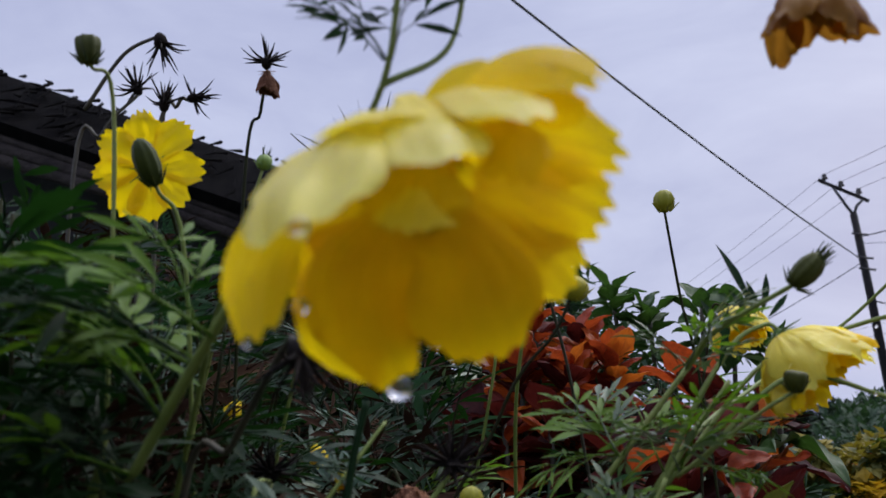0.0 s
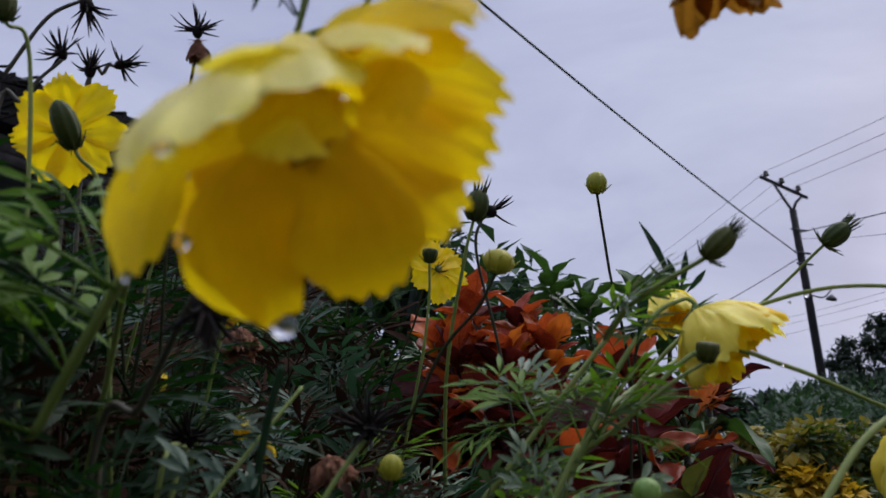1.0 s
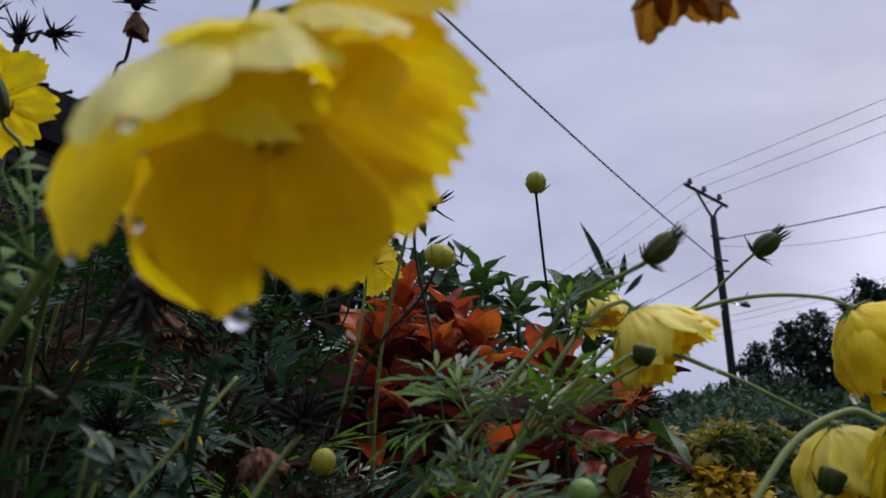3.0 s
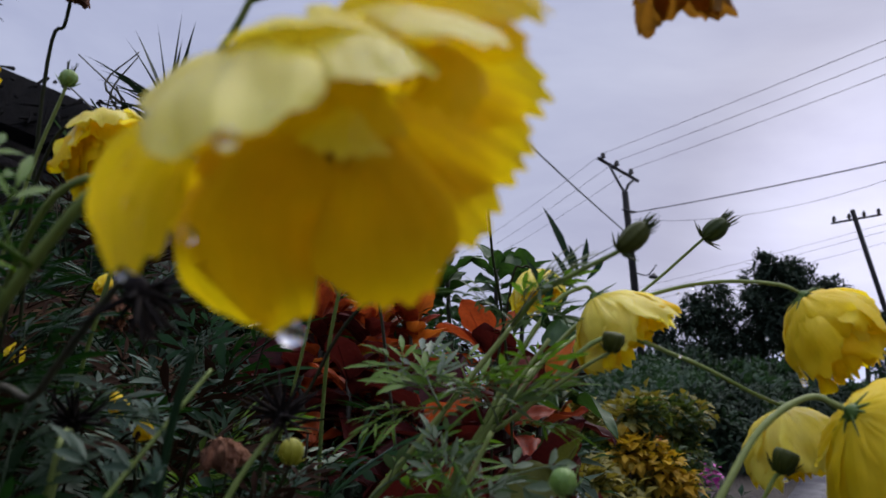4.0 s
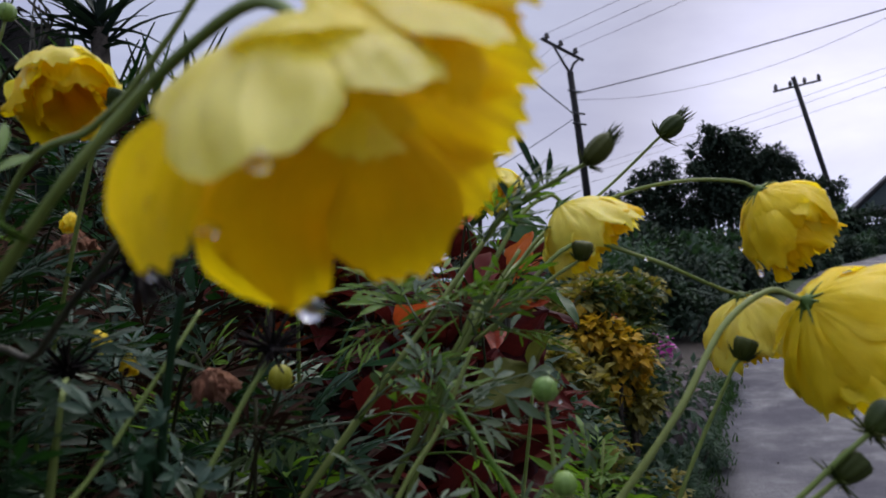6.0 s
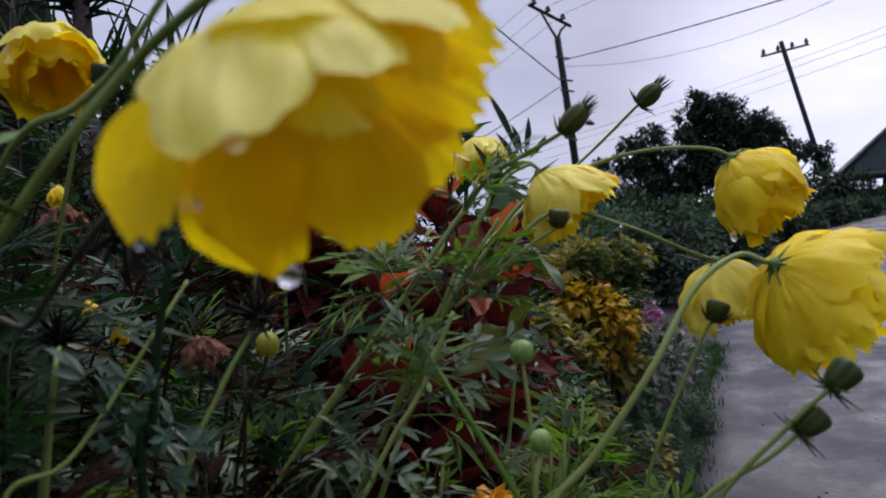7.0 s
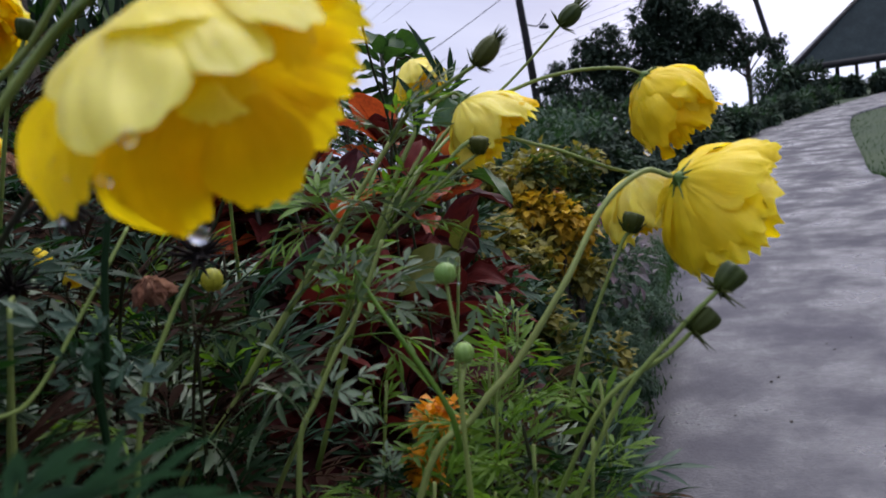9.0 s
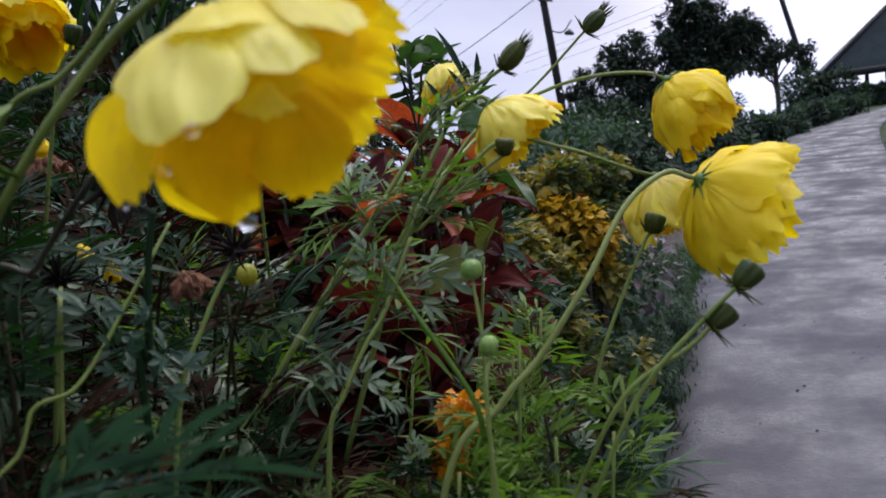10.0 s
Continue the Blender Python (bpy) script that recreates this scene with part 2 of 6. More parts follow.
GROUND = hard("far_ground", (0.018, 0.034, 0.013), (0.036, 0.052, 0.020), 0.7, 0.9, 0.2, 0.5)


def wet_road():
    """Damp concrete: dull dry patches, shiny wet streaks, fine grit."""
    m, nodes, links = material("wet_concrete")
    out = nodes.new("ShaderNodeOutputMaterial")
    co = nodes.new("ShaderNodeTexCoord")
    mp = nodes.new("ShaderNodeMapping")
    mp.vector_type = "TEXTURE"
    mp.inputs["Rotation"].default_value, mp.inputs["Scale"].default_value = (0, 0, radians(-36)), (1.05, 1.2, 1.0)
    links.new(co.outputs["Object"], mp.inputs["Vector"])
    patch = noise_fac(nodes, links, 1.5, 10.0, 0.38, 0.62, mp.outputs["Vector"], 0.66)
    broad = noise_fac(nodes, links, 0.35, 4.0, 0.35, 0.65)
    grit = noise_fac(nodes, links, 60.0, 6.0, 0.3, 0.75)
    col = mixed(nodes, links, (0.045, 0.042, 0.048), (0.085, 0.080, 0.088), patch)
    f1 = nodes.new("ShaderNodeMath")
    f1.operation = "MULTIPLY"
    links.new(broad, f1.inputs[0])
    f1.inputs[1].default_value = 0.22
    col = mixed(nodes, links, col, (0.045, 0.042, 0.048), f1.outputs[0])
    f2 = nodes.new("ShaderNodeMath")
    f2.operation = "MULTIPLY"
    links.new(grit, f2.inputs[0])
    f2.inputs[1].default_value = 0.30
    col = mixed(nodes, links, col, (0.05, 0.046, 0.05), f2.outputs[0])
    bp = nodes.new("ShaderNodeBump")
    bp.inputs["Strength"].default_value, bp.inputs["Distance"].default_value = 0.4, 0.01
    links.new(grit, bp.inputs["Height"])
    p = nodes.new("ShaderNodeBsdfPrincipled")
    wet = nodes.new("ShaderNodeMapRange")
    wet.inputs[3].default_value, wet.inputs[4].default_value = 0.45, 0.04
    links.new(patch, wet.inputs[0])
    links.new(wet.outputs[0], p.inputs["Specular IOR Level"])
    r = nodes.new("ShaderNodeMapRange")
    r.inputs[3].default_value, r.inputs[4].default_value = 0.26, 0.95
    links.new(patch, r.inputs[0])
    links.new(r.outputs[0], p.inputs["Roughness"])
    links.new(col, p.inputs["Base Color"])
    links.new(bp.outputs["Normal"], p.inputs["Normal"])
    links.new(p.outputs[0], out.inputs["Surface"])
    return m


CONCRETE = wet_road()
TIMBER = hard("pole_timber", (0.007, 0.006, 0.007), (0.018, 0.016, 0.016), 3.0, 0.8, 0.3, 0.4)
STEEL = hard("dark_steel", (0.030, 0.030, 0.033), (0.070, 0.070, 0.075), 6.0, 0.5, 0.5, 0.2, 0.6)
CERAMIC = hard("insulator_ceramic", (0.020, 0.016, 0.015), (0.05, 0.04, 0.035), 8.0, 0.25, 0.5, 0.1)
CABLE = hard("cable_rubber", (0.010, 0.010, 0.011), (0.024, 0.024, 0.026), 6.0, 0.6, 0.4, 0.2)
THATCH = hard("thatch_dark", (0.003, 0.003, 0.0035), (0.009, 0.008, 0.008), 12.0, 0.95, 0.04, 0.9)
BAMBOO = hard("weathered_bamboo", (0.022, 0.019, 0.018), (0.06, 0.050, 0.045), 6.0, 0.8, 0.12, 0.5)
PLASTER = hard("grey_plaster", (0.045, 0.045, 0.05), (0.08, 0.08, 0.085), 2.0, 0.9, 0.08, 0.2)
TIN = hard("weathered_tin", (0.020, 0.022, 0.026), (0.045, 0.050, 0.055), 1.5, 0.55, 0.5, 0.25, 0.3)
BOARD = hard("painted_board", (0.007, 0.013, 0.015), (0.016, 0.026, 0.028), 1.2, 0.85, 0.12, 0.3)
WATER, _n, _l = material("water")
_g = _n.new("ShaderNodeBsdfGlass")
_g.inputs["IOR"].default_value, _g.inputs["Roughness"].default_value = 1.33, 0.0
_o = _n.new("ShaderNodeOutputMaterial")
_l.new(_g.outputs[0], _o.inputs["Surface"])


# ---------------------------------------------------------------- mesh helpers
def mesh_of(bm, name, mats, smooth=True):
    me = bpy.data.meshes.new(name)
    bm.to_mesh(me)
    bm.free()
    for m in mats if isinstance(mats, (list, tuple)) else (mats,):
        me.materials.append(m)
    if smooth:
        me.polygons.foreach_set("use_smooth", [True] * len(me.polygons))
    return me


def solid(name, bm, mats, label, category, group="", kind="", smooth=True):
    return tagged(new(name, mesh_of(bm, name, mats, smooth)), label, category, group, kind)


def V(*a):
    return Vector(a)


def frame_of(axis, hint=(0, 0, 1)):
    """Side and up directions at right angles to an axis."""
    axis = Vector(axis).normalized()
    side = axis.cross(Vector(hint))
    if side.length < 1e-4:
        side = axis.cross(Vector((1, 0, 0)))
    side.normalize()
    return side, side.cross(axis).normalized()


def smooth_path(points, steps=6):
    """A Catmull-Rom curve through the points."""
    p = [Vector(q) for q in points]
    p = [p[0] * 2 - p[1], *p, p[-1] * 2 - p[-2]]
    out = []
    for i in range(1, len(p) - 2):
        a, b, c, d = p[i - 1:i + 3]
        for k in range(steps):
            t = k / steps
            out.append(0.5 * (2 * b + (c - a) * t + (2 * a - 5 * b + 4 * c - d) * t * t + (3 * b - a - 3 * c + d) * t ** 3))
    out.append(p[-2].copy())
    return out


def tube(bm, path, r0, r1, sides=7, wobble=0.0, seed=1):
    rng = random.Random(seed)
    rings, n = [], len(path)
    up = None
    for i, p in enumerate(path):
        d = (path[min(i + 1, n - 1)] - path[max(i - 1, 0)]).normalized()
        if up is None:
            side, up = frame_of(d)
        else:
            side = d.cross(up).normalized()
            up = side.cross(d).normalized()
        r = (r0 + (r1 - r0) * i / max(n - 1, 1)) * (1 + rng.uniform(-wobble, wobble))
        rings.append([bm.verts.new(p + r * (math.cos(a) * side + math.sin(a) * up)) for a in (2 * math.pi * k / sides for k in range(sides))])
    for a, b in zip(rings, rings[1:]):
        for k in range(sides):
            bm.faces.new((a[k], a[(k + 1) % sides], b[(k + 1) % sides], b[k]))
    bm.faces.new(rings[0][::-1])
    bm.faces.new(rings[-1])
    return bm


def lathe(bm, base, axis, profile, sides=12, ribs=0, rib=0.0):
    """A turned shape: (height, radius) pairs along an axis."""
    side, up = frame_of(axis)
    axis = Vector(axis).normalized()
    base = Vector(base)
    rings = []
    for h, r in profile:
        rings.append([bm.verts.new(base + axis * h + r * (1 + (rib * math.cos(ribs * a) if ribs else 0)) * (math.cos(a) * side + math.sin(a) * up)) for a in (2 * math.pi * k / sides for k in range(sides))])
    for a, b in zip(rings, rings[1:]):
        for k in range(sides):
            bm.faces.new((a[k], a[(k + 1) % sides], b[(k + 1) % sides], b[k]))
    bm.faces.new(rings[0][::-1])
    bm.faces.new(rings[-1])
    return bm


def box(bm, m, size, bevel=0.0):
    r = bmesh.ops.create_cube(bm, size=1.0, matrix=m @ Matrix.Diagonal((*size, 1)))
    if bevel:
        edges = list({e for v in r["verts"] for e in v.link_edges})
        bmesh.ops.bevel(bm, geom=edges, offset=bevel, segments=2, affect="EDGES")
    return bm


def sheet(bm, grid, uvs=None):
    """Quads over a grid of points; uvs: the same grid of pairs."""
    layer = bm.loops.layers.uv.verify()
    vs = [[bm.verts.new(p) for p in row] for row in grid]
    nu, nv = len(grid) - 1, len(grid[0]) - 1
    for i in range(nu):
        for j in range(nv):
            f = bm.faces.new((vs[i][j], vs[i + 1][j], vs[i + 1][j + 1], vs[i][j + 1]))
            for loop, (a, b) in zip(f.loops, ((i, j), (i + 1, j), (i + 1, j + 1), (i, j + 1))):
                loop[layer].uv = (a / nu, b / nv)
    return vs


WORLD = {}


def thing(name, place, label, category, group="", kind=""):
    ob = tagged(new(name), label, category, group, kind)
    ob.empty_display_size = 0.01
    ob.location = place
    WORLD[ob] = Matrix.Translation(place)
    return ob


def part(name, bm, mats, parent, label="", smooth=True, at=None, kind=""):
    """One mesh under a thing or part; built in world coordinates, or placed by the matrix at."""
    ob = new(name, mesh_of(bm, name, mats, smooth) if isinstance(bm, bmesh.types.BMesh) else bm)
    ob.parent = parent
    ob.matrix_parent_inverse = WORLD[parent].inverted()
    if at is not None:
        ob.matrix_basis = at
    WORLD[ob] = at.copy() if at is not None else Matrix()
    return tagged(ob, label, kind=kind)


# ---------------------------------------------------------------- flowers
def step(a, b, x):
    t = min(max((x - a) / (b - a), 0.0), 1.0)
    return t * t * (3 - 2 * t)


def notch(v, teeth, shift=0.0):
    """0 at the point of a tooth, 1 in the notch between two."""
    s = (v * 0.5 + 0.5) * teeth + shift
    return abs((s % 1.0) - 0.5) * 2.0


def petal_width(u):
    return (0.30 + 0.70 * step(0.0, 0.62, u)) * (1.0 - 0.16 * step(0.78, 1.0, u))


def petal(bm, a, m, c, width, face, cup=0.25, teeth=4, tooth=0.10, ripple=0.05, seed=1, nu=18, nv=20, round_=0.20, ribs=0.012):
    """A petal from a through m to the tip c, facing a direction, with a toothed end."""
    a, m, c, face = Vector(a), Vector(m), Vector(c), Vector(face).normalized()
    q = 2 * m - (a + c) / 2
    length = (m - a).length + (c - m).length
    grid = []
    for i in range(nu + 1):
        row = []
        for j in range(nv + 1):
            u, v = i / nu, 2 * j / nv - 1
            cut = round_ * abs(v) ** 3 + tooth * notch(v, teeth, 0.13 * seed) * (0.7 + 0.5 * noise.noise(V(v * 3, seed, 0.5)))
            w_ = u - cut * u ** 5
            p = a * (1 - w_) ** 2 + 2 * q * w_ * (1 - w_) + c * w_ * w_
            d = ((q - a) * (1 - w_) + (c - q) * w_).normalized()
            side = d.cross(face).normalized()
            nrm = side.cross(d)
            w = width * petal_width(u)
            wave = noise.noise(V(u * 2.2 + seed * 7.1, v * 1.6, seed * 3.7))
            rib = ribs * math.cos(v * 16 + 0.6 * math.sin(u * 5 + seed)) * step(0.1, 0.5, u)
            bend = cup * w * v * v
            p = p + side * (v * w) - nrm * bend + nrm * (ripple * length * wave * (0.3 + u) + rib * width)
            row.append(p)
        grid.append(row)
    sheet(bm, grid)
    return bm


def bell_petal(bm, base, axis, phi, length, th0, th1, power, width, cup, seed, teeth=4, tooth=0.12, nu=14, nv=14, ripple=0.04, lift=0.0):
    """A petal of a bell or cone round an axis: its angle from the axis goes from th0 to th1."""
    axis = Vector(axis).normalized()
    side0, up0 = frame_of(axis)
    e = math.cos(phi) * side0 + math.sin(phi) * up0
    tang = axis.cross(e)
    n = 40
    pts, ths, r, z = [], [], 0.0015, lift
    for i in range(n + 1):
        u = i / n
        th = radians(th0 + (th1 - th0) * u ** power)
        pts.append((r, z))
        ths.append(th)
        r += math.sin(th) * length / n
        z += math.cos(th) * length / n
    grid = []
    for i in range(nu + 1):
        row = []
        for j in range(nv + 1):
            u, v = i / nu, 2 * j / nv - 1
            cut = 0.20 * abs(v) ** 3 + tooth * notch(v, teeth, 0.17 * seed) * (0.7 + 0.5 * noise.noise(V(v * 3, seed, 1.5)))
            w_ = max(u - cut * u ** 5, 0.0)
            k = min(int(w_ * n), n - 1)
            f = w_ * n - k
            rr, zz = pts[k][0] * (1 - f) + pts[k + 1][0] * f, pts[k][1] * (1 - f) + pts[k + 1][1] * f
            th = ths[k]
            outw = math.cos(th) * e - math.sin(th) * axis
            w = width * petal_width(u)
            wave = noise.noise(V(u * 2.3 + seed * 5.3, v * 1.7, seed * 1.9)) + 0.45 * noise.noise(V(u * 5.5 + seed * 2.1, v * 4.0, seed * 0.7))
            rib = 0.03 * width * math.cos(v * 14) * step(0.02, 0.25, u) * (1 - 0.5 * u)
            row.append(Vector(base) + e * rr + axis * zz + tang * (v * w) - outw * (cup * w * v * v) + outw * (ripple * length * wave * (0.2 + u) + rib))
        grid.append(row)
    sheet(bm, grid)
    return bm


def needle(bm, a, b, w, droop=0.0, sides=4):
    """A thin tapered spike from a to b."""
    a, b = Vector(a), Vector(b)
    mid = (a + b) / 2 + V(0, 0, -droop)
    path = smooth_path((a, mid, b), 3)
    n = len(path)
    s, t = frame_of(b - a)
    rings = []
    for i, p in enumerate(path[:-1]):
        r = w * (1 - 0.8 * i / (n - 1))
        rings.append([bm.verts.new(p + r * (math.cos(g) * s + math.sin(g) * t)) for g in (2 * math.pi * k / sides for k in range(sides))])
    tip = bm.verts.new(path[-1])
    for x, y in zip(rings, rings[1:]):
        for k in range(sides):
            bm.faces.new((x[k], x[(k + 1) % sides], y[(k + 1) % sides], y[k]))
    for k in range(sides):
        bm.faces.new((rings[-1][k], rings[-1][(k + 1) % sides], tip))
    return bm


def calyx(parent, base, axis, r, mat=None, seed=1):
    """The green cup behind a flower, with narrow bracts."""
    rng = random.Random(seed)
    axis = Vector(axis).normalized()
    mat = CALYX if mat is None else mat
    bm = bmesh.new()
    lathe(bm, Vector(base) - axis * r * 0.7, axis, ((0, 0.28 * r), (0.25 * r, 0.5 * r), (0.6 * r, 0.85 * r), (1.0 * r, 0.95 * r), (1.3 * r, 0.7 * r)), 16, 8, 0.10)
    cup = part("calyx", bm, mat, parent)
    s, t = frame_of(axis)
    for k in range(8):
        g = 2 * math.pi * (k + rng.uniform(-0.2, 0.2)) / 8
        e = math.cos(g) * s + math.sin(g) * t
        bm = bmesh.new()
        a = Vector(base) + e * r * 0.7 - axis * r * 0.2
        needle(bm, a, a + e * r * rng.uniform(1.6, 2.8) + axis * r * rng.uniform(0.2, 1.0), r * 0.15)
        part("bract", bm, mat, cup)


def bloom(name, base, axis, length, rings, label, seed=1, mats=(None, None), calyx_r=0.0045, group="yellow cosmos flowers", category="flower", cup=0.3, heart=True):
    """A flower from rings of (count, length factor, th0, th1, power, width factor, material)."""
    rng = random.Random(seed)
    ob = thing(name, base, label, category, group)
    axis = Vector(axis).normalized()
    for ri, (count, f, th0, th1, power, wf, mat) in enumerate(rings):
        off = rng.uniform(0, 6.28)
        for k in range(count):
            bm = bmesh.new()
            bell_petal(bm, Vector(base), axis, off + 2 * math.pi * (k + rng.uniform(-0.18, 0.18)) / count, length * f * rng.uniform(0.9, 1.08), th0 + rng.uniform(-9, 9), th1 + rng.uniform(-17, 17), power, length * wf * rng.uniform(0.9, 1.1), cup * rng.uniform(0.6, 1.4), seed * 31 + ri * 17 + k, rng.choice((3, 4, 4, 5)), tooth=0.16, lift=0.001 * ri, ripple=rng.uniform(0.06, 0.13))
            part("petal", bm, mat, ob)
    if calyx_r:
        calyx(ob, base, axis, calyx_r, None, seed)
    if heart:
        s, t = frame_of(axis)
        for k in range(14):
            g, r = rng.uniform(0, 6.28), length * 0.14 * math.sqrt(rng.random())
            e = math.cos(g) * s + math.sin(g) * t
            a = Vector(base) + axis * length * 0.04 + e * r
            bm = bmesh.new()
            needle(bm, a, a + axis * length * rng.uniform(0.17, 0.27) + e * r * 0.5, length * 0.018)
            part("stamen", bm, STAMEN, ob)
    return ob


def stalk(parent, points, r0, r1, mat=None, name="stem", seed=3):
    # stems that start low take the shaded colour
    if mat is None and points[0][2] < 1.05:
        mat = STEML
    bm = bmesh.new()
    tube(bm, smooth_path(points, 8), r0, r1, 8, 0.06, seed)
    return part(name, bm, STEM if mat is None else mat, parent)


def round_bud(base, axis, r, label, mat=None, stem=(), stem_r=(0.0011, 0.0008), spiky=0.0, long=1.0, seed=1, stem_mat=None, tip=None, bract=(0.9, 0.95)):
    """A bud on its stem: a ribbed body of closed petals, narrow bracts, a stem."""
    rng = random.Random(seed)
    mat = BUD if mat is None else mat
    axis = Vector(axis).normalized()
    base = Vector(base)
    ob = thing("flower_bud", base, label, "flower bud", "flower buds")
    bm = bmesh.new()
    if mat is BUDD and long < 1.3:
        shape = ((0.0, 0.25), (0.15, 0.52), (0.55, 0.78), (1.1, 0.96), (1.6, 1.0), (1.85, 0.86), (1.92, 0.5), (1.88, 0.08))
    else:
        shape = ((0.0, 0.22), (0.12, 0.50), (0.40, 0.82), (0.85, 1.0), (1.35, 0.97), (1.75, 0.74), (1.98, 0.40), (2.06, 0.08))
    lathe(bm, base, axis, [(long * r * h, r * q) for h, q in shape], 40, 8, 0.06)
    body = part("bud_body", bm, mat, ob)
    s, t = frame_of(axis)
    n = 8
    for k in range(n):
        g = 2 * math.pi * (k + rng.uniform(-0.25, 0.25)) / n
        e = math.cos(g) * s + math.sin(g) * t
        bm = bmesh.new()
        a = base + e * r * 0.5 + axis * r * 0.1
        needle(bm, a, a + e * r * bract[0] * rng.uniform(0.75, 1.25) + axis * r * bract[1] * rng.uniform(0.5, 1.5), r * 0.12)
        part("bract", bm, mat if spiky < 0.5 else BUDD, body)
    if spiky:
        for k in range(int(24 * spiky)):
            g = rng.uniform(0, 6.28)
            e = math.cos(g) * s + math.sin(g) * t
            bm = bmesh.new()
            a = base + axis * r * long * rng.uniform(1.35, 1.85) + e * r * rng.uniform(0.15, 0.55)
            needle(bm, a, a + axis * r * rng.uniform(0.9, 2.1) + e * r * rng.uniform(0.0, 0.55), r * 0.10)
            part("sepal", bm, BUDD if tip is None else tip, body)
    if stem:
        stalk(ob, (*stem, base + axis * r * 0.15), stem_r[0], stem_r[1], stem_mat)
    return ob


def seed_head(base, axis, r, label, stem=(), n=26, seed=1, stem_mat=None, spread=1.0, hair=0.0011):
    """A dry head of needle seeds bristling on a stalk."""
    rng = random.Random(seed)
    axis, base = Vector(axis).normalized(), Vector(base)
    ob = thing("seed_head", base, label, "seed head", "dry seed heads")
    s, t = frame_of(axis)
    bm = bmesh.new()
    lathe(bm, base - axis * r * 0.25, axis, ((0, r * 0.08), (r * 0.1, r * 0.16), (r * 0.3, r * 0.2), (r * 0.42, r * 0.1)), 8)
    part("core", bm, SEED, ob)
    for k in range(n):
        g, th = rng.uniform(0, 6.28), rng.uniform(0.1, 1.75) * spread
        d = math.cos(th) * axis + math.sin(th) * (math.cos(g) * s + math.sin(g) * t)
        bm = bmesh.new()
        needle(bm, base + d * r * 0.1, base + d * r * rng.uniform(0.7, 1.1), hair, rng.uniform(-0.05, 0.12) * r)
        part("seed", bm, SEED, ob)
    if stem:
        stalk(ob, (*stem, base - axis * r * 0.2), 0.0014, 0.0011, stem_mat)
    return ob


def withered(base, axis, length, label, stem=(), seed=1, mat=None, count=7, th=(60, 8), wf=0.26, crumple=0.09):
    rng = random.Random(seed)
    ob = thing("withered_flower", base, label, "withered flower", "withered flowers")
    axis = Vector(axis).normalized()
    for k in range(count):
        bm = bmesh.new()
        bell_petal(bm, Vector(base), axis, 2 * math.pi * (k + rng.uniform(-0.3, 0.3)) / count, length * rng.uniform(0.75, 1.1), th[0] + rng.uniform(-12, 12), th[1] + rng.uniform(-18, 18), 0.7, length * wf * rng.uniform(0.8, 1.2), rng.uniform(0.3, 1.1), seed * 13 + k, 3, 0.12, 14, 12, ripple=crumple)
        part("petal", bm, BROWN if mat is None else mat, ob)
    calyx(ob, base, axis, length * 0.12, DEADM, seed)
    if stem:
        stalk(ob, (*stem, Vector(base)), 0.0013, 0.001)
    return ob


# ---------------------------------------------------------------- leaves
def lobe(bm, a, d, nrm, length, width):
    """One pointed lobe of a leaf, folded along its middle."""
    d, nrm = d.normalized(), nrm.normalized()
    s = d.cross(nrm).normalized()
    sag = lambda x: -nrm * (length * 0.18 * x * x)
    v0 = bm.verts.new(a)
    rows = []
    for x, w in ((0.28, 0.72), (0.58, 1.0), (0.82, 0.55)):
        c = a + d * length * x + sag(x)
        rows.append([bm.verts.new(c + s * width * w * 0.5 + nrm * width * 0.16 * w), bm.verts.new(c), bm.verts.new(c - s * width * w * 0.5 + nrm * width * 0.16 * w)])
    tip = bm.verts.new(a + d * length + sag(1.0))
    bm.faces.new((v0, rows[0][1], rows[0][0]))
    bm.faces.new((v0, rows[0][2], rows[0][1]))
    for p, q in zip(rows, rows[1:]):
        bm.faces.new((p[0], p[1], q[1], q[0]))
        bm.faces.new((p[1], p[2], q[2], q[1]))
    bm.faces.new((rows[-1][0], rows[-1][1], tip))
    bm.faces.new((rows[-1][1], rows[-1][2], tip))


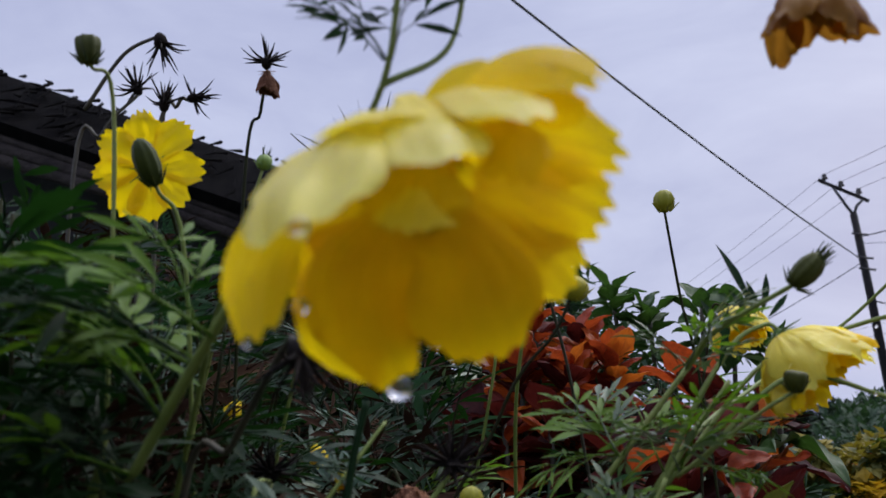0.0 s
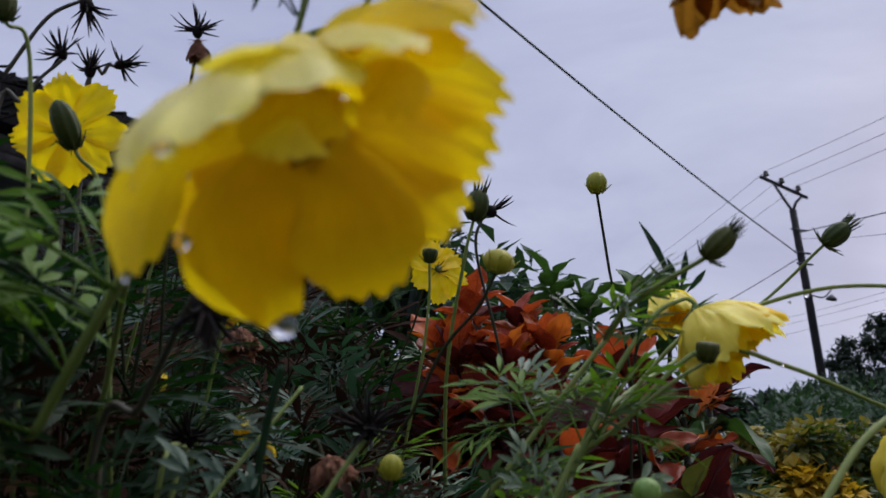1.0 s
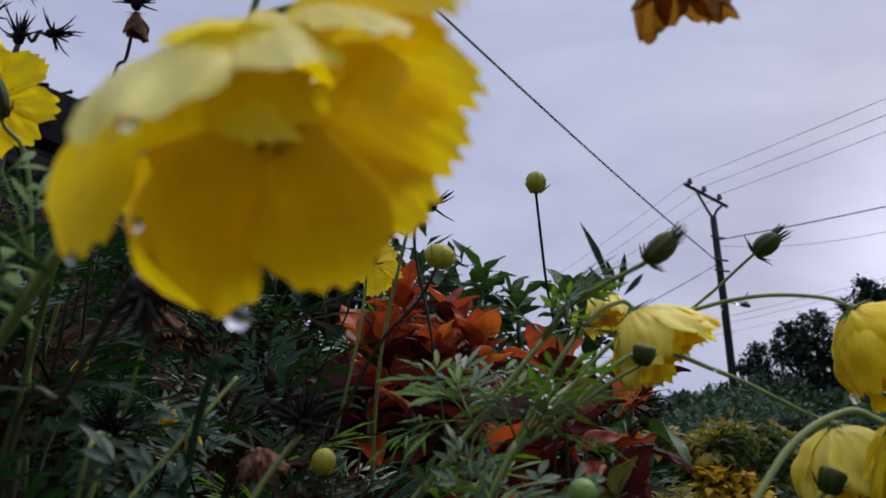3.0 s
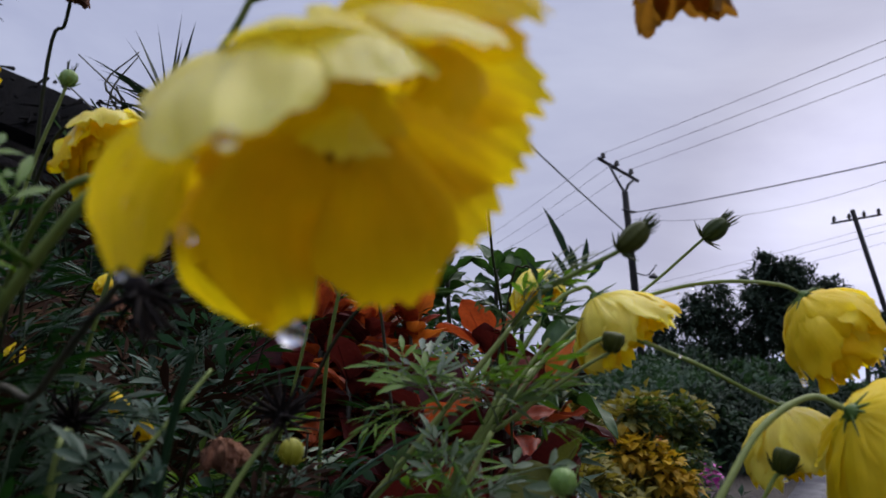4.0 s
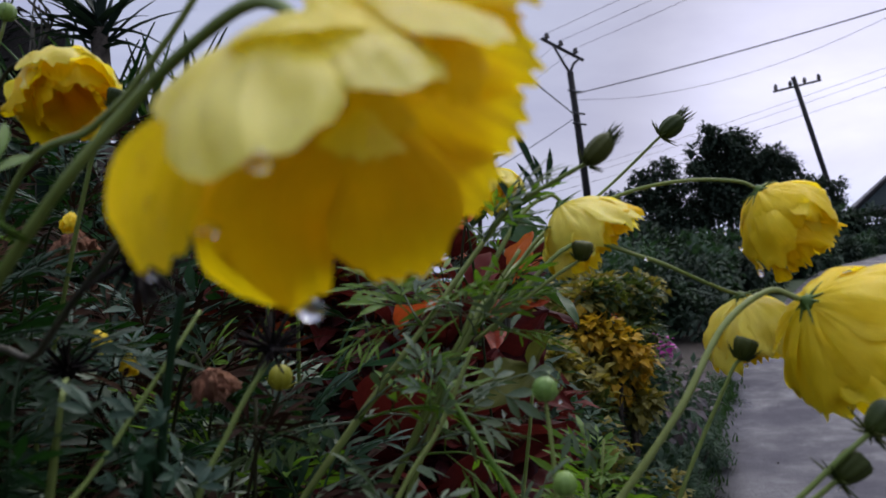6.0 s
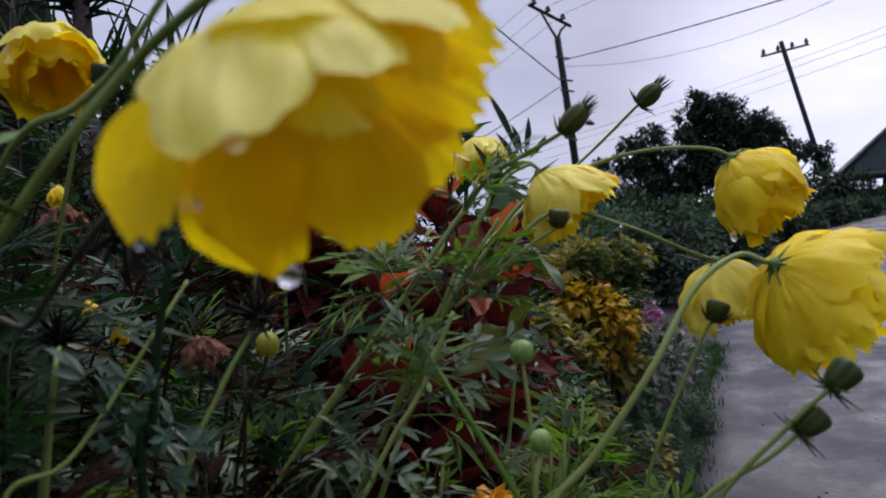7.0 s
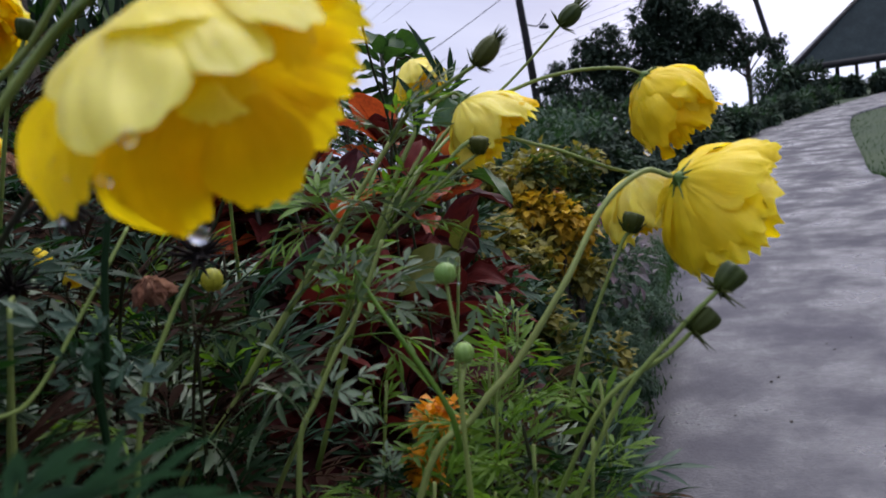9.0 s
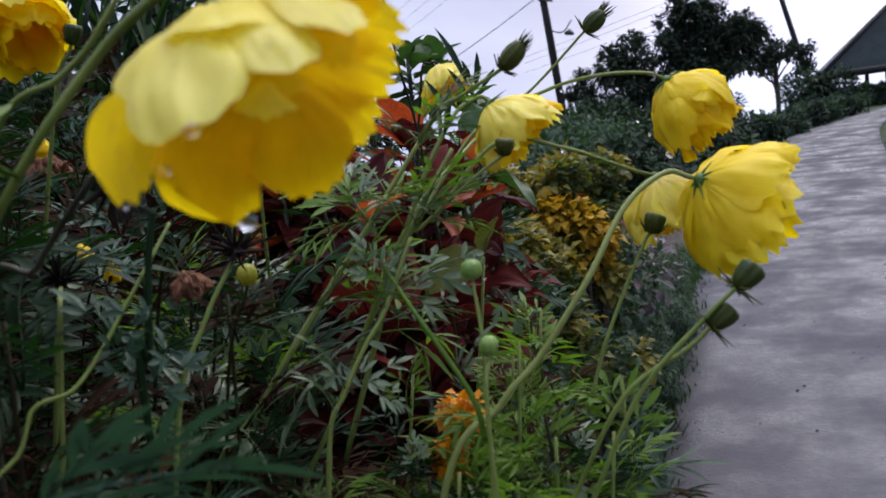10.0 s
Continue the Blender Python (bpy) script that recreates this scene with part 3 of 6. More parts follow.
def cosmos_leaf_mesh(name, seed, mat, pairs=3, ratio=0.24, side=2):
    """A twice-cut leaf 0.1 long along x, its upper side along z: small pointed lobes on side ribs."""
    rng = random.Random(seed)
    bm = bmesh.new()
    L = 0.10
    rach = [V(L * u, 0.007 * math.sin(u * 3 + seed), 0.006 * math.sin(u * 2.6) - 0.022 * u * u) for u in (0, 0.2, 0.4, 0.6, 0.8, 1.0)]
    tube(bm, rach, 0.0011, 0.0005, 4)

    def pinna(a, d, n, length, lobes):
        s = d.cross(n).normalized()
        tip = a + d * length
        tube(bm, [a, a.lerp(tip, 0.6) + n * length * 0.03, tip - d * length * 0.3], 0.0006, 0.0004, 3)
        for k in range(lobes):
            f = 0.30 + 0.42 * k / max(lobes, 1)
            for sgn in (-1, 1):
                if rng.random() < 0.12:
                    continue
                ang = rng.uniform(0.42, 0.78)
                dd = (d * math.cos(ang) + s * sgn * math.sin(ang) + n * rng.uniform(-0.25, 0.2)).normalized()
                l = length * (0.64 - 0.16 * k) * rng.uniform(0.8, 1.2)
                lobe(bm, a + d * length * f, dd, (n + s * rng.uniform(-0.3, 0.3)).normalized(), l, l * ratio * rng.uniform(0.85, 1.25))
        lobe(bm, a + d * length * 0.45, d, n, length * 0.78, length * 0.78 * ratio)

    for k in range(pairs):
        u = 0.26 + 0.56 * k / pairs
        i = min(int(u * 5), 4)
        a = rach[i].lerp(rach[i + 1], u * 5 - i)
        for sgn in (-1, 1):
            ang = radians(rng.uniform(38, 62)) * sgn
            d = V(math.cos(ang), math.sin(ang), rng.uniform(-0.35, 0.25)).normalized()
            n = V(rng.uniform(-0.3, 0.3), rng.uniform(-0.3, 0.3), 1).normalized()
            n = (n - d * n.dot(d)).normalized()
            pinna(a, d, n, L * (0.50 - 0.22 * k / pairs) * rng.uniform(0.85, 1.15), side if k < pairs - 1 else max(side - 1, 1))
    d = (rach[-1] - rach[-3]).normalized()
    n = V(0, 0, 1)
    pinna(rach[-3], d, (n - d * n.dot(d)).normalized(), L * 0.52, side)
    return mesh_of(bm, name, mat)


LEAVES = {}
for mname, mmat in (("dark", LEAF), ("bright", LEAFB), ("grey", LEAFG), ("blue", LEAFM), ("dead", LEAFD)):
    LEAVES[mname] = [cosmos_leaf_mesh("leaf", 10 + i, mmat, p, w, l) for i, (p, w, l) in enumerate(((2, 0.22, 1), (3, 0.19, 1), (3, 0.15, 2), (2, 0.18, 2), (3, 0.17, 1)))]
LEAVES["pale"] = [cosmos_leaf_mesh("leaf", 70 + i, LEAFG, p, w, l) for i, (p, w, l) in enumerate(((1, 0.30, 1), (2, 0.27, 1), (1, 0.26, 1)))]
LEAVES["upright"] = [cosmos_leaf_mesh("leaf", 80 + i, LEAFM, 1, w, 1) for i, w in enumerate((0.32, 0.36))]
LEAVES["fine"] = [cosmos_leaf_mesh("leaf", 40 + i, LEAFB, p, w, l) for i, (p, w, l) in enumerate(((2, 0.13, 1), (3, 0.12, 1), (2, 0.15, 2)))]


LEAF_PLACES = []


def leaf_at(parent, mesh, at, direction, scale, twist=0.0, name="leaf"):
    d = Vector(direction).normalized()
    side = V(0, 0, 1).cross(d)
    side = side.normalized() if side.length > 1e-3 else V(0, 1, 0)
    up = d.cross(side)
    m = Matrix((d, side, up)).transposed().to_4x4()
    m = Matrix.Translation(at) @ m @ Matrix.Rotation(twist, 4, "X") @ Matrix.Diagonal((scale, scale, scale, 1))
    LEAF_PLACES.append(m)
    return part(name, mesh, None, parent, at=m)


def cosmos_plant(x, y, top, seed, mix=("dark",), leaf_from=0.35, lean=0.1, gap=0.055, size=1.0, stem_mat=None, top_xy=None, label="leafy green cosmos plant with feathery wet leaves"):
    rng = random.Random(seed)
    ob = thing("cosmos_plant", (x, y, 0.0), label, "plant", "cosmos plants")
    tx, ty = top_xy if top_xy else (x + rng.uniform(-lean, lean), y + rng.uniform(-lean, lean))
    pts = [V(x, y, -0.02), V(x * 0.7 + tx * 0.3 + rng.uniform(-0.02, 0.02), y * 0.7 + ty * 0.3 + rng.uniform(-0.02, 0.02), top * 0.4), V(x * 0.3 + tx * 0.7 + rng.uniform(-0.03, 0.03), y * 0.3 + ty * 0.7 + rng.uniform(-0.02, 0.02), top * 0.78), V(tx, ty, top)]
    path = smooth_path(pts, 10)
    bm = bmesh.new()
    tube(bm, path, 0.0024, 0.0010, 6, 0.05, seed)
    nodes_ = []
    z, turn = top - rng.uniform(0.0, 0.03), rng.uniform(0, 3.1)
    while z > top * leaf_from:
        i = max(k for k, p in enumerate(path) if p.z <= z) if z > path[0].z else 0
        p = path[min(i, len(path) - 1)]
        nodes_.append((p, turn, (top - z)))
        z -= gap * rng.uniform(0.8, 1.25)
        turn += 1.57 + rng.uniform(-0.4, 0.4)
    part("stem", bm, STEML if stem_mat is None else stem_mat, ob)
    for p, turn, low in nodes_:
        for sgn in (0, math.pi):
            if rng.random() < 0.06:
                continue
            g = turn + sgn + rng.uniform(-0.35, 0.35)
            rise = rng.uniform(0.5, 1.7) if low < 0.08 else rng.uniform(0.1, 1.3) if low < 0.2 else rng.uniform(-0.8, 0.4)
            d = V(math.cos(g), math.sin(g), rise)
            # leaves under the top pick near-black materials, shade painted by depth
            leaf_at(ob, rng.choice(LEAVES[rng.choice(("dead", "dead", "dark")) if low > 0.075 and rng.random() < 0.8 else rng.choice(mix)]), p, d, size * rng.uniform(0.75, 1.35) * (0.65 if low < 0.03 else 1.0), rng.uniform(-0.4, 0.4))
    return ob


def broad_leaf_mesh(name, mat, seed, wide=0.42, notch_=0.0, wave=0.05, fold=0.22, droop=0.35):
    """A broad leaf of length 1 along x, with a folded midrib and side veins."""
    rng = random.Random(seed)
    bm = bmesh.new()
    nu, nv = 12, 8
    grid = []
    for i in range(nu + 1):
        u = i / nu
        w = wide * (math.sin(math.pi * min(u, 1.0) ** 0.8) ** 0.8 * 0.5 + 0.008)
        w *= 1 - notch_ * 0.5 * (1 + math.cos(u * 22 + seed))
        row = []
        for j in range(nv + 1):
            v = 2 * j / nv - 1
            vein = 0.012 * math.cos((u * 9 - abs(v) * 2.2) * 2 * math.pi) * (1 - abs(v))
            z = abs(v) * fold * w * 2 - droop * u * u + wave * noise.noise(V(u * 3 + seed, v * 2, seed)) * (0.3 + abs(v)) + vein * 0.5
            row.append(V(u, v * w, z))
        grid.append(row)
    sheet(bm, grid)
    tube(bm, [V(-0.18, 0, 0.03), V(0.3, 0, -0.02 - droop * 0.09), V(0.7, 0, -0.012 - droop * 0.49)], 0.012, 0.006, 5)
    return mesh_of(bm, name, mat)


BROADS = {k: [broad_leaf_mesh("leaf", m, s + i * 3, w, nt, 0.14, f, dr) for i, (w, nt, f, dr) in enumerate(((0.74, 0.05, 0.16, 0.25), (0.66, 0.12, 0.28, 0.45), (0.82, 0.10, 0.12, 0.05)))]
          for k, m, s in (("red", RED, 1), ("orange", ORANGE, 2), ("maroon", MAROON, 3), ("green", BROAD, 4), ("olive", OLIVE, 5))}


def rosette_plant(name, x, y, heads, label, seed, mixes, leaf_len, per=14, category="plant", group=""):
    """A shrubby plant with heads of broad leaves: heads are (x, y, z) places."""
    rng = random.Random(seed)
    ob = thing(name, (x, y, 0.0), label, category, group)
    bm = bmesh.new()
    for h in heads:
        tube(bm, smooth_path((V(x, y, -0.02), V((x + h[0]) / 2, (y + h[1]) / 2, h[2] * 0.55), Vector(h)), 6), 0.009, 0.004, 6, 0.05, seed)
    part("stem", bm, STEMD, ob)
    for h in heads:
        off = rng.uniform(0, 6.28)
        for k in range(per):
            g = off + k * 2.4
            el = 1.1 - 1.7 * k / per + rng.uniform(-0.2, 0.2)
            d = V(math.cos(g) * math.cos(el), math.sin(g) * math.cos(el), math.sin(el))
            kind = rng.choice(mixes)
            at = Vector(h) - V(0, 0, 0.010 * k * leaf_len / 0.1) + V(math.cos(g), math.sin(g), 0) * leaf_len * 0.12
            leaf_at(ob, rng.choice(BROADS[kind]), at, d, leaf_len * rng.uniform(0.7, 1.2), rng.uniform(-0.5, 0.5))
    return ob


def leaf_cloud(bm, rng, centre, radii, count, size, aspect=0.45, shell=0.45, flat=0.3):
    """Many small bent leaves in an uneven ball."""
    centre = Vector(centre)
    for _ in range(count):
        while True:
            q = V(rng.uniform(-1, 1), rng.uniform(-1, 1), rng.uniform(-1, 1))
            if 0.05 < q.length < 1:
                break
        q = q.normalized() * (shell + (1 - shell) * rng.random()) * (1 + 0.30 * noise.noise(q.normalized() * 2.3 + centre))
        p = centre + V(q.x * radii[0], q.y * radii[1], q.z * radii[2])
        d = (q + V(rng.uniform(-1, 1), rng.uniform(-1, 1), rng.uniform(-1, 0.6)) * 0.9).normalized()
        s, t = frame_of(d, (rng.uniform(-flat, flat), rng.uniform(-flat, flat), 1))
        l = size * rng.uniform(0.6, 1.35)
        w = l * aspect * 0.5
        v = [bm.verts.new(c) for c in (p, p + d * l * 0.45 + s * w + t * w * 0.3, p + d * l * 0.5, p + d * l * 0.45 - s * w + t * w * 0.3, p + d * l - t * l * 0.15)]
        bm.faces.new((v[0], v[2], v[1]))
        bm.faces.new((v[0], v[3], v[2]))
        bm.faces.new((v[1], v[2], v[4]))
        bm.faces.new((v[2], v[3], v[4]))
    return bm


def bush(name, x, y, blobs, mats, label, seed, size, count, category="shrub", group="", aspect=0.45, foot=-0.03):
    """A shrub: several stems and clumps of leaves; blobs are (dx, dy, z, radius)."""
    rng = random.Random(seed)
    ob = thing(name, (x, y, 0.0), label, category, group)
    bm = bmesh.new()
    for dx, dy, z, r in blobs:
        tube(bm, smooth_path((V(x + dx * 0.2, y + dy * 0.2, foot), V(x + dx * 0.6, y + dy * 0.6, z * 0.6), V(x + dx, y + dy, z)), 4), 0.012 + r * 0.03, 0.005, 6, 0.1, seed)
    part("stem", bm, BARK, ob)
    for i, (dx, dy, z, r) in enumerate(blobs):
        bm = leaf_cloud(bmesh.new(), rng, (x + dx, y + dy, z), (r, r, r * 0.85), count, size, aspect)
        part("foliage", bm, mats[i % len(mats)], ob, kind="stuff", smooth=False)
    return ob


# ---------------------------------------------------------------- ground, road, verges
LEFT_EDGE = smooth_path(((0.50, -8, 0), (0.50, -3, 0), (0.55, 0, 0), (0.78, 1.3, 0), (1.39, 2.5, 0), (2.08, 3.34, 0), (3.95, 5.67, 0), (6.04, 8.22, 0), (14.8, 17.2, 0), (20.0, 21.0, 0), (25.0, 24.2, 0), (33.0, 28.6, 0), (48.0, 35.0, 0)), 12)
RIGHT_EDGE = smooth_path(((3.2, -8, 0), (3.2, -3, 0), (3.4, 0, 0), (4.0, 1.6, 0), (5.1, 3.6, 0), (6.3, 5.2, 0), (8.15, 7.39, 0), (9.54, 8.99, 0), (18.5, 17.7, 0), (23.0, 19.8, 0), (28.0, 22.0, 0), (36.0, 25.0, 0), (50.0, 30.0, 0)), 12)


def edge_at(edge, f):
    k = min(int(f * (len(edge) - 1)), len(edge) - 2)
    return edge[k].lerp(edge[k + 1], f * (len(edge) - 1) - k)


bm = bmesh.new()
n = 120
grid = []
for i in range(n + 1):
    row = []
    for j in range(n + 1):
        a, b = (i / n * 2 - 1), (j / n * 2 - 1)
        px, py = 900 * a ** 3 + 12 * a, 900 * b ** 3 + 12 * b
        away = max(0.0, math.hypot(px, py) - 27.0)
        fall = 62.0 * (1 - math.exp(-away / 260.0)) * step(0.0, 14.0, away) * step(3.0, 9.0, 0.755 * (py - 10) - 0.655 * (px - 10))
        row.append(V(px, py, -0.02 - 0.02 * noise.noise(V(px * 0.4, py * 0.4, 0)) - fall))
    grid.append(row)
sheet(bm, grid)
solid("ground", bm, GROUND, "dim green-brown ground, falling away beyond the lane", "ground", kind="structure")

bm = bmesh.new()
grid = []
for i in range(len(LEFT_EDGE)):
    l, r = LEFT_EDGE[i], RIGHT_EDGE[i]
    grid.append([l + V(0, 0, -0.05)] + [l.lerp(r, j / 10) + V(0, 0, 0.03 + 0.012 * math.sin(j / 10 * math.pi) + 0.004 * noise.noise(V(l.y * 1.5, j * 0.4, 2))) for j in range(11)] + [r + V(0, 0, -0.05)])
sheet(bm, grid)
road = solid("road", bm, CONCRETE, "wet pale grey concrete lane with darker damp streaks", "road", kind="structure")

bm = bmesh.new()
grid = []
for i in range(90):
    l = LEFT_EDGE[i]
    d = V(-0.85, 0.5, 0)
    grid.append([l + d * w + V(0, 0, 0.045 * min(1, w * 4) + 0.02 * noise.noise(V(l.y * 2, w * 3, 5))) for w in (-0.03, 0.15, 0.5, 1.0, 1.6, 2.4)])
sheet(bm, grid)
solid("flower_bed", bm, SOIL, "dark damp soil of the roadside flower bed", "soil", kind="structure")


def grass(name, spots, label, seed, count, height):
    rng = random.Random(seed)
    bm = bmesh.new()
    for _ in range(count):
        x, y = spots(rng)
        h = height * rng.uniform(0.4, 1.2)
        g = rng.uniform(0, 6.28)
        s = V(math.cos(g), math.sin(g), 0) * h * 0.085
        lean = V(rng.uniform(-0.5, 0.5), rng.uniform(-0.5, 0.5), 0) * h
        v = [bm.verts.new(c) for c in (V(x, y, 0) - s, V(x, y, 0) + s, V(x, y, h * 0.6) + lean * 0.4 + s * 0.7, V(x, y, h * 0.6) + lean * 0.4 - s * 0.7, V(x, y, h) + lean)]
        bm.faces.new((v[0], v[1], v[2], v[3]))
        bm.faces.new((v[3], v[2], v[4]))
    return solid(name, bm, GRASS, label, "grass", kind="stuff", smooth=False)


def right_verge(rng):
    r = edge_at(RIGHT_EDGE, rng.uniform(0.25, 0.68))
    w = rng.uniform(0, 1) ** 1.5 * 6
    return r.x + 0.75 * w, r.y - 0.65 * w


def left_verge(rng):
    r = edge_at(LEFT_EDGE, 0.25 + 0.28 * rng.random())
    w = rng.random() ** 1.3 * 0.8 - 0.14 * rng.random() ** 3
    return r.x - 0.8 * w, r.y + 0.6 * w


grass("verge_grass", right_verge, "short green grass on the verge beside the lane", 5, 9000, 0.06)
grass("bed_edge_grass", left_verge, "soft green grass along the edge of the flower bed", 6, 11000, 0.085)


# ---------------------------------------------------------------- poles and wires
def wire(name, pts, r, label, group="overhead wires"):
    bm = bmesh.new()
    tube(bm, smooth_path(pts, 10), r, r, 6)
    return solid(name, bm, CABLE, label, "cable", group)


def sag_line(a, b, drop, n=5):
    a, b = Vector(a), Vector(b)
    return [a.lerp(b, k / n) - V(0, 0, drop * 4 * (k / n) * (1 - k / n)) for k in range(n + 1)]


p1 = thing("utility_pole", (18.4, 36.0, 0.0), "dark utility pole with a forked top and one crossarm", "utility pole")
bm = bmesh.new()
tube(bm, [V(18.75, 36, -6.0), V(18.1, 36, 5.0), V(17.80, 36, 9.26)], 0.20, 0.15, 12)
part("pole", bm, TIMBER, p1)
for end in ((17.05, 36, 10.50), (18.35, 36, 9.92)):
    bm = bmesh.new()
    tube(bm, [V(17.80, 36, 9.2), V(17.80 + (end[0] - 17.80) * 0.35, 36, 9.62), Vector(end)], 0.07, 0.06, 8)
    part("fork_brace", bm, STEEL, p1)
bm = bmesh.new()
arm_a, arm_b = V(16.45, 36, 10.85), V(18.55, 36, 9.80)
ad = (arm_b - arm_a).normalized()
box(bm, Matrix.Translation((arm_a + arm_b) / 2) @ Matrix.Rotation(math.atan2(-ad.z, ad.x), 4, "Y"), ((arm_b - arm_a).length, 0.12, 0.13), 0.015)
arm1 = part("crossarm", bm, TIMBER, p1, smooth=False)
PINS = []
for f in (0.12, 0.45, 0.80):
    q = arm_a.lerp(arm_b, f) + V(0.03, 0, 0.05)
    PINS.append(q + V(0, 0, 0.32))
    bm = bmesh.new()
    lathe(bm, q, (0, 0, 1), ((0, 0.03), (0.08, 0.03), (0.09, 0.13), (0.17, 0.14), (0.18, 0.08), (0.24, 0.11), (0.32, 0.09), (0.36, 0.03)), 10)
    part("insulator", bm, CERAMIC, arm1)
for z, x in ((8.3, 17.88), (7.25, 17.95), (6.75, 17.98)):
    bm = bmesh.new()
    tube(bm, [V(x - 0.35, 35.8, z + 0.05), V(x + 0.35, 35.8, z - 0.05)], 0.05, 0.05, 8)
    part("bracket", bm, STEEL, p1)
lamp = thing("street_lamp", (18.1, 36, 5.35), "small dark street lamp on a bent arm", "street lamp")
bm = bmesh.new()
tube(bm, smooth_path((V(18.1, 35.8, 5.35), V(18.7, 35.8, 5.25), V(19.2, 35.8, 5.75)), 6), 0.035, 0.03, 8)
part("arm", bm, STEEL, lamp)
bm = bmesh.new()
lathe(bm, V(19.0, 35.8, 5.1), (0.2, 0, 1), ((0, 0.22), (0.06, 0.24), (0.12, 0.2), (0.2, 0.1), (0.26, 0.05)), 12)
part("lamp_head", bm, STEEL, lamp)

p2 = thing("utility_pole", (41.35, 45.0, 0.0), "leaning dark utility pole with a short crossarm", "utility pole")
bm = bmesh.new()
tube(bm, [V(43.17, 45, -6.0), V(38.1, 45, 10.7)], 0.20, 0.15, 12)
part("pole", bm, TIMBER, p2)
bm = bmesh.new()
tube(bm, [V(36.5, 45, 9.75), V(40.3, 45, 10.45)], 0.07, 0.07, 8)
arm2 = part("crossarm", bm, TIMBER, p2)
for f in (0.05, 0.35, 0.65, 0.95):
    q = V(36.5, 45, 9.8).lerp(V(40.3, 45, 10.5), f)
    bm = bmesh.new()
    lathe(bm, q, (0, 0, 1), ((0, 0.04), (0.1, 0.12), (0.25, 0.12), (0.4, 0.05)), 8)
    part("insulator", bm, CERAMIC, arm2)

for q, far in zip(PINS, ((16.0, 60.0, 9.2), (17.4, 60.0, 9.2), (18.8, 60.0, 9.2))):
    wire("power_line", sag_line(q, far, 0.15), 0.009, "thin bare power line from the pole")
for q, near in zip(PINS, ((16.27, 19.62, 9.8), (17.24, 20.85, 9.8), (18.34, 22.24, 9.8))):
    near = Vector(near)
    wire("power_line", sag_line(q, near + (near - q) * 0.9, 0.1), 0.010, "thin bare power line from the pole")
wire("service_cable", sag_line((17.75, 35.9, 7.25), (-13.3, -3.9, 11.9), 0.54), 0.028, "black twisted service cable from the pole")
wire("service_cable", sag_line((17.95, 35.9, 8.2), (23.2, 18.0, 8.1), 0.15), 0.025, "black service cable from the pole")
wire("service_cable", sag_line((17.95, 35.9, 7.9), (24.7471, 24.0000, 8.4883), 0.8), 0.010, "slack thin cable from the pole")
wire("service_cable", sag_line((17.9, 35.9, 7.1), (13.0, 40.0, 4.2), 0.1), 0.020, "thin cable running down from the pole")
for k, (za, zb) in enumerate(((6.9, 5.6), (6.6, 5.2), (6.1, 4.6))):
    wire("power_line", sag_line((30.0, 25.0, za + 1.2), (24.0, 52.0, zb), 0.2), 0.009, "thin bare power line in the distance")


# ---------------------------------------------------------------- trees and hedges in the distance
def tree(x, y, height, blobs, seed, label, leaves=720, leaf=0.27, mat=None):
    """A tree: a tapered trunk, a limb to every clump of the crown; blobs are (dx, dy, z, radius)."""
    rng = random.Random(seed)
    ob = thing("tree", (x, y, 0.0), label, "tree")
    bm = bmesh.new()
    tube(bm, smooth_path((V(x, y, -5.0), V(x + 0.15, y, height * 0.35), V(x - 0.1, y + 0.1, height * 0.8)), 6), height * 0.032, height * 0.012, 9, 0.08, seed)
    part("trunk", bm, BARK, ob)
    crown = bmesh.new()
    for k, (dx, dy, z, r) in enumerate(blobs):
        z, r, dx = z * 1.05, r * 1.10, dx * 1.08
        c = V(x + dx, y + dy, z)
        bm = bmesh.new()
        tube(bm, smooth_path((V(x, y, z * 0.5), V(x + dx * 0.45, y + dy * 0.45, z * 0.82), c), 4), height * 0.010, height * 0.003, 6, 0.1, seed + k)
        part("limb", bm, BARK, ob)
        leaf_cloud(crown, rng, c, (r, r, r * 0.85), int(leaves * r * r), leaf, 0.55, 0.15)
        for q in range(7):
            g, e = rng.uniform(0, 6.28), rng.uniform(-0.4, 1.0)
            off = V(math.cos(g) * math.cos(e), math.sin(g) * math.cos(e), math.sin(e)) * r * rng.uniform(0.75, 1.1)
            r2 = r * rng.uniform(0.25, 0.45)
            leaf_cloud(crown, rng, c + off, (r2, r2, r2 * 0.7), int(leaves * r2 * r2 * 0.9), leaf * 0.85, 0.55, 0.1)
    part("crown", crown, TREE if mat is None else mat, ob, kind="stuff", smooth=False)
    return ob


tree(25.9, 36.0, 6.3, ((-0.6, 0, 5.45, 0.75), (1.2, 0.3, 5.30, 0.66), (0.3, -0.3, 4.8, 0.95), (-1.0, 0.2, 4.3, 0.9), (1.5, 0, 4.3, 0.95), (0.2, 0.4, 3.7, 1.2), (-1.2, -0.3, 3.1, 1.1), (1.4, 0.3, 3.0, 1.1), (0.0, -0.4, 2.2, 1.3), (-1.3, 0.2, 1.7, 1.1)), 11, "dark broad-leaved tree standing against the bright sky")
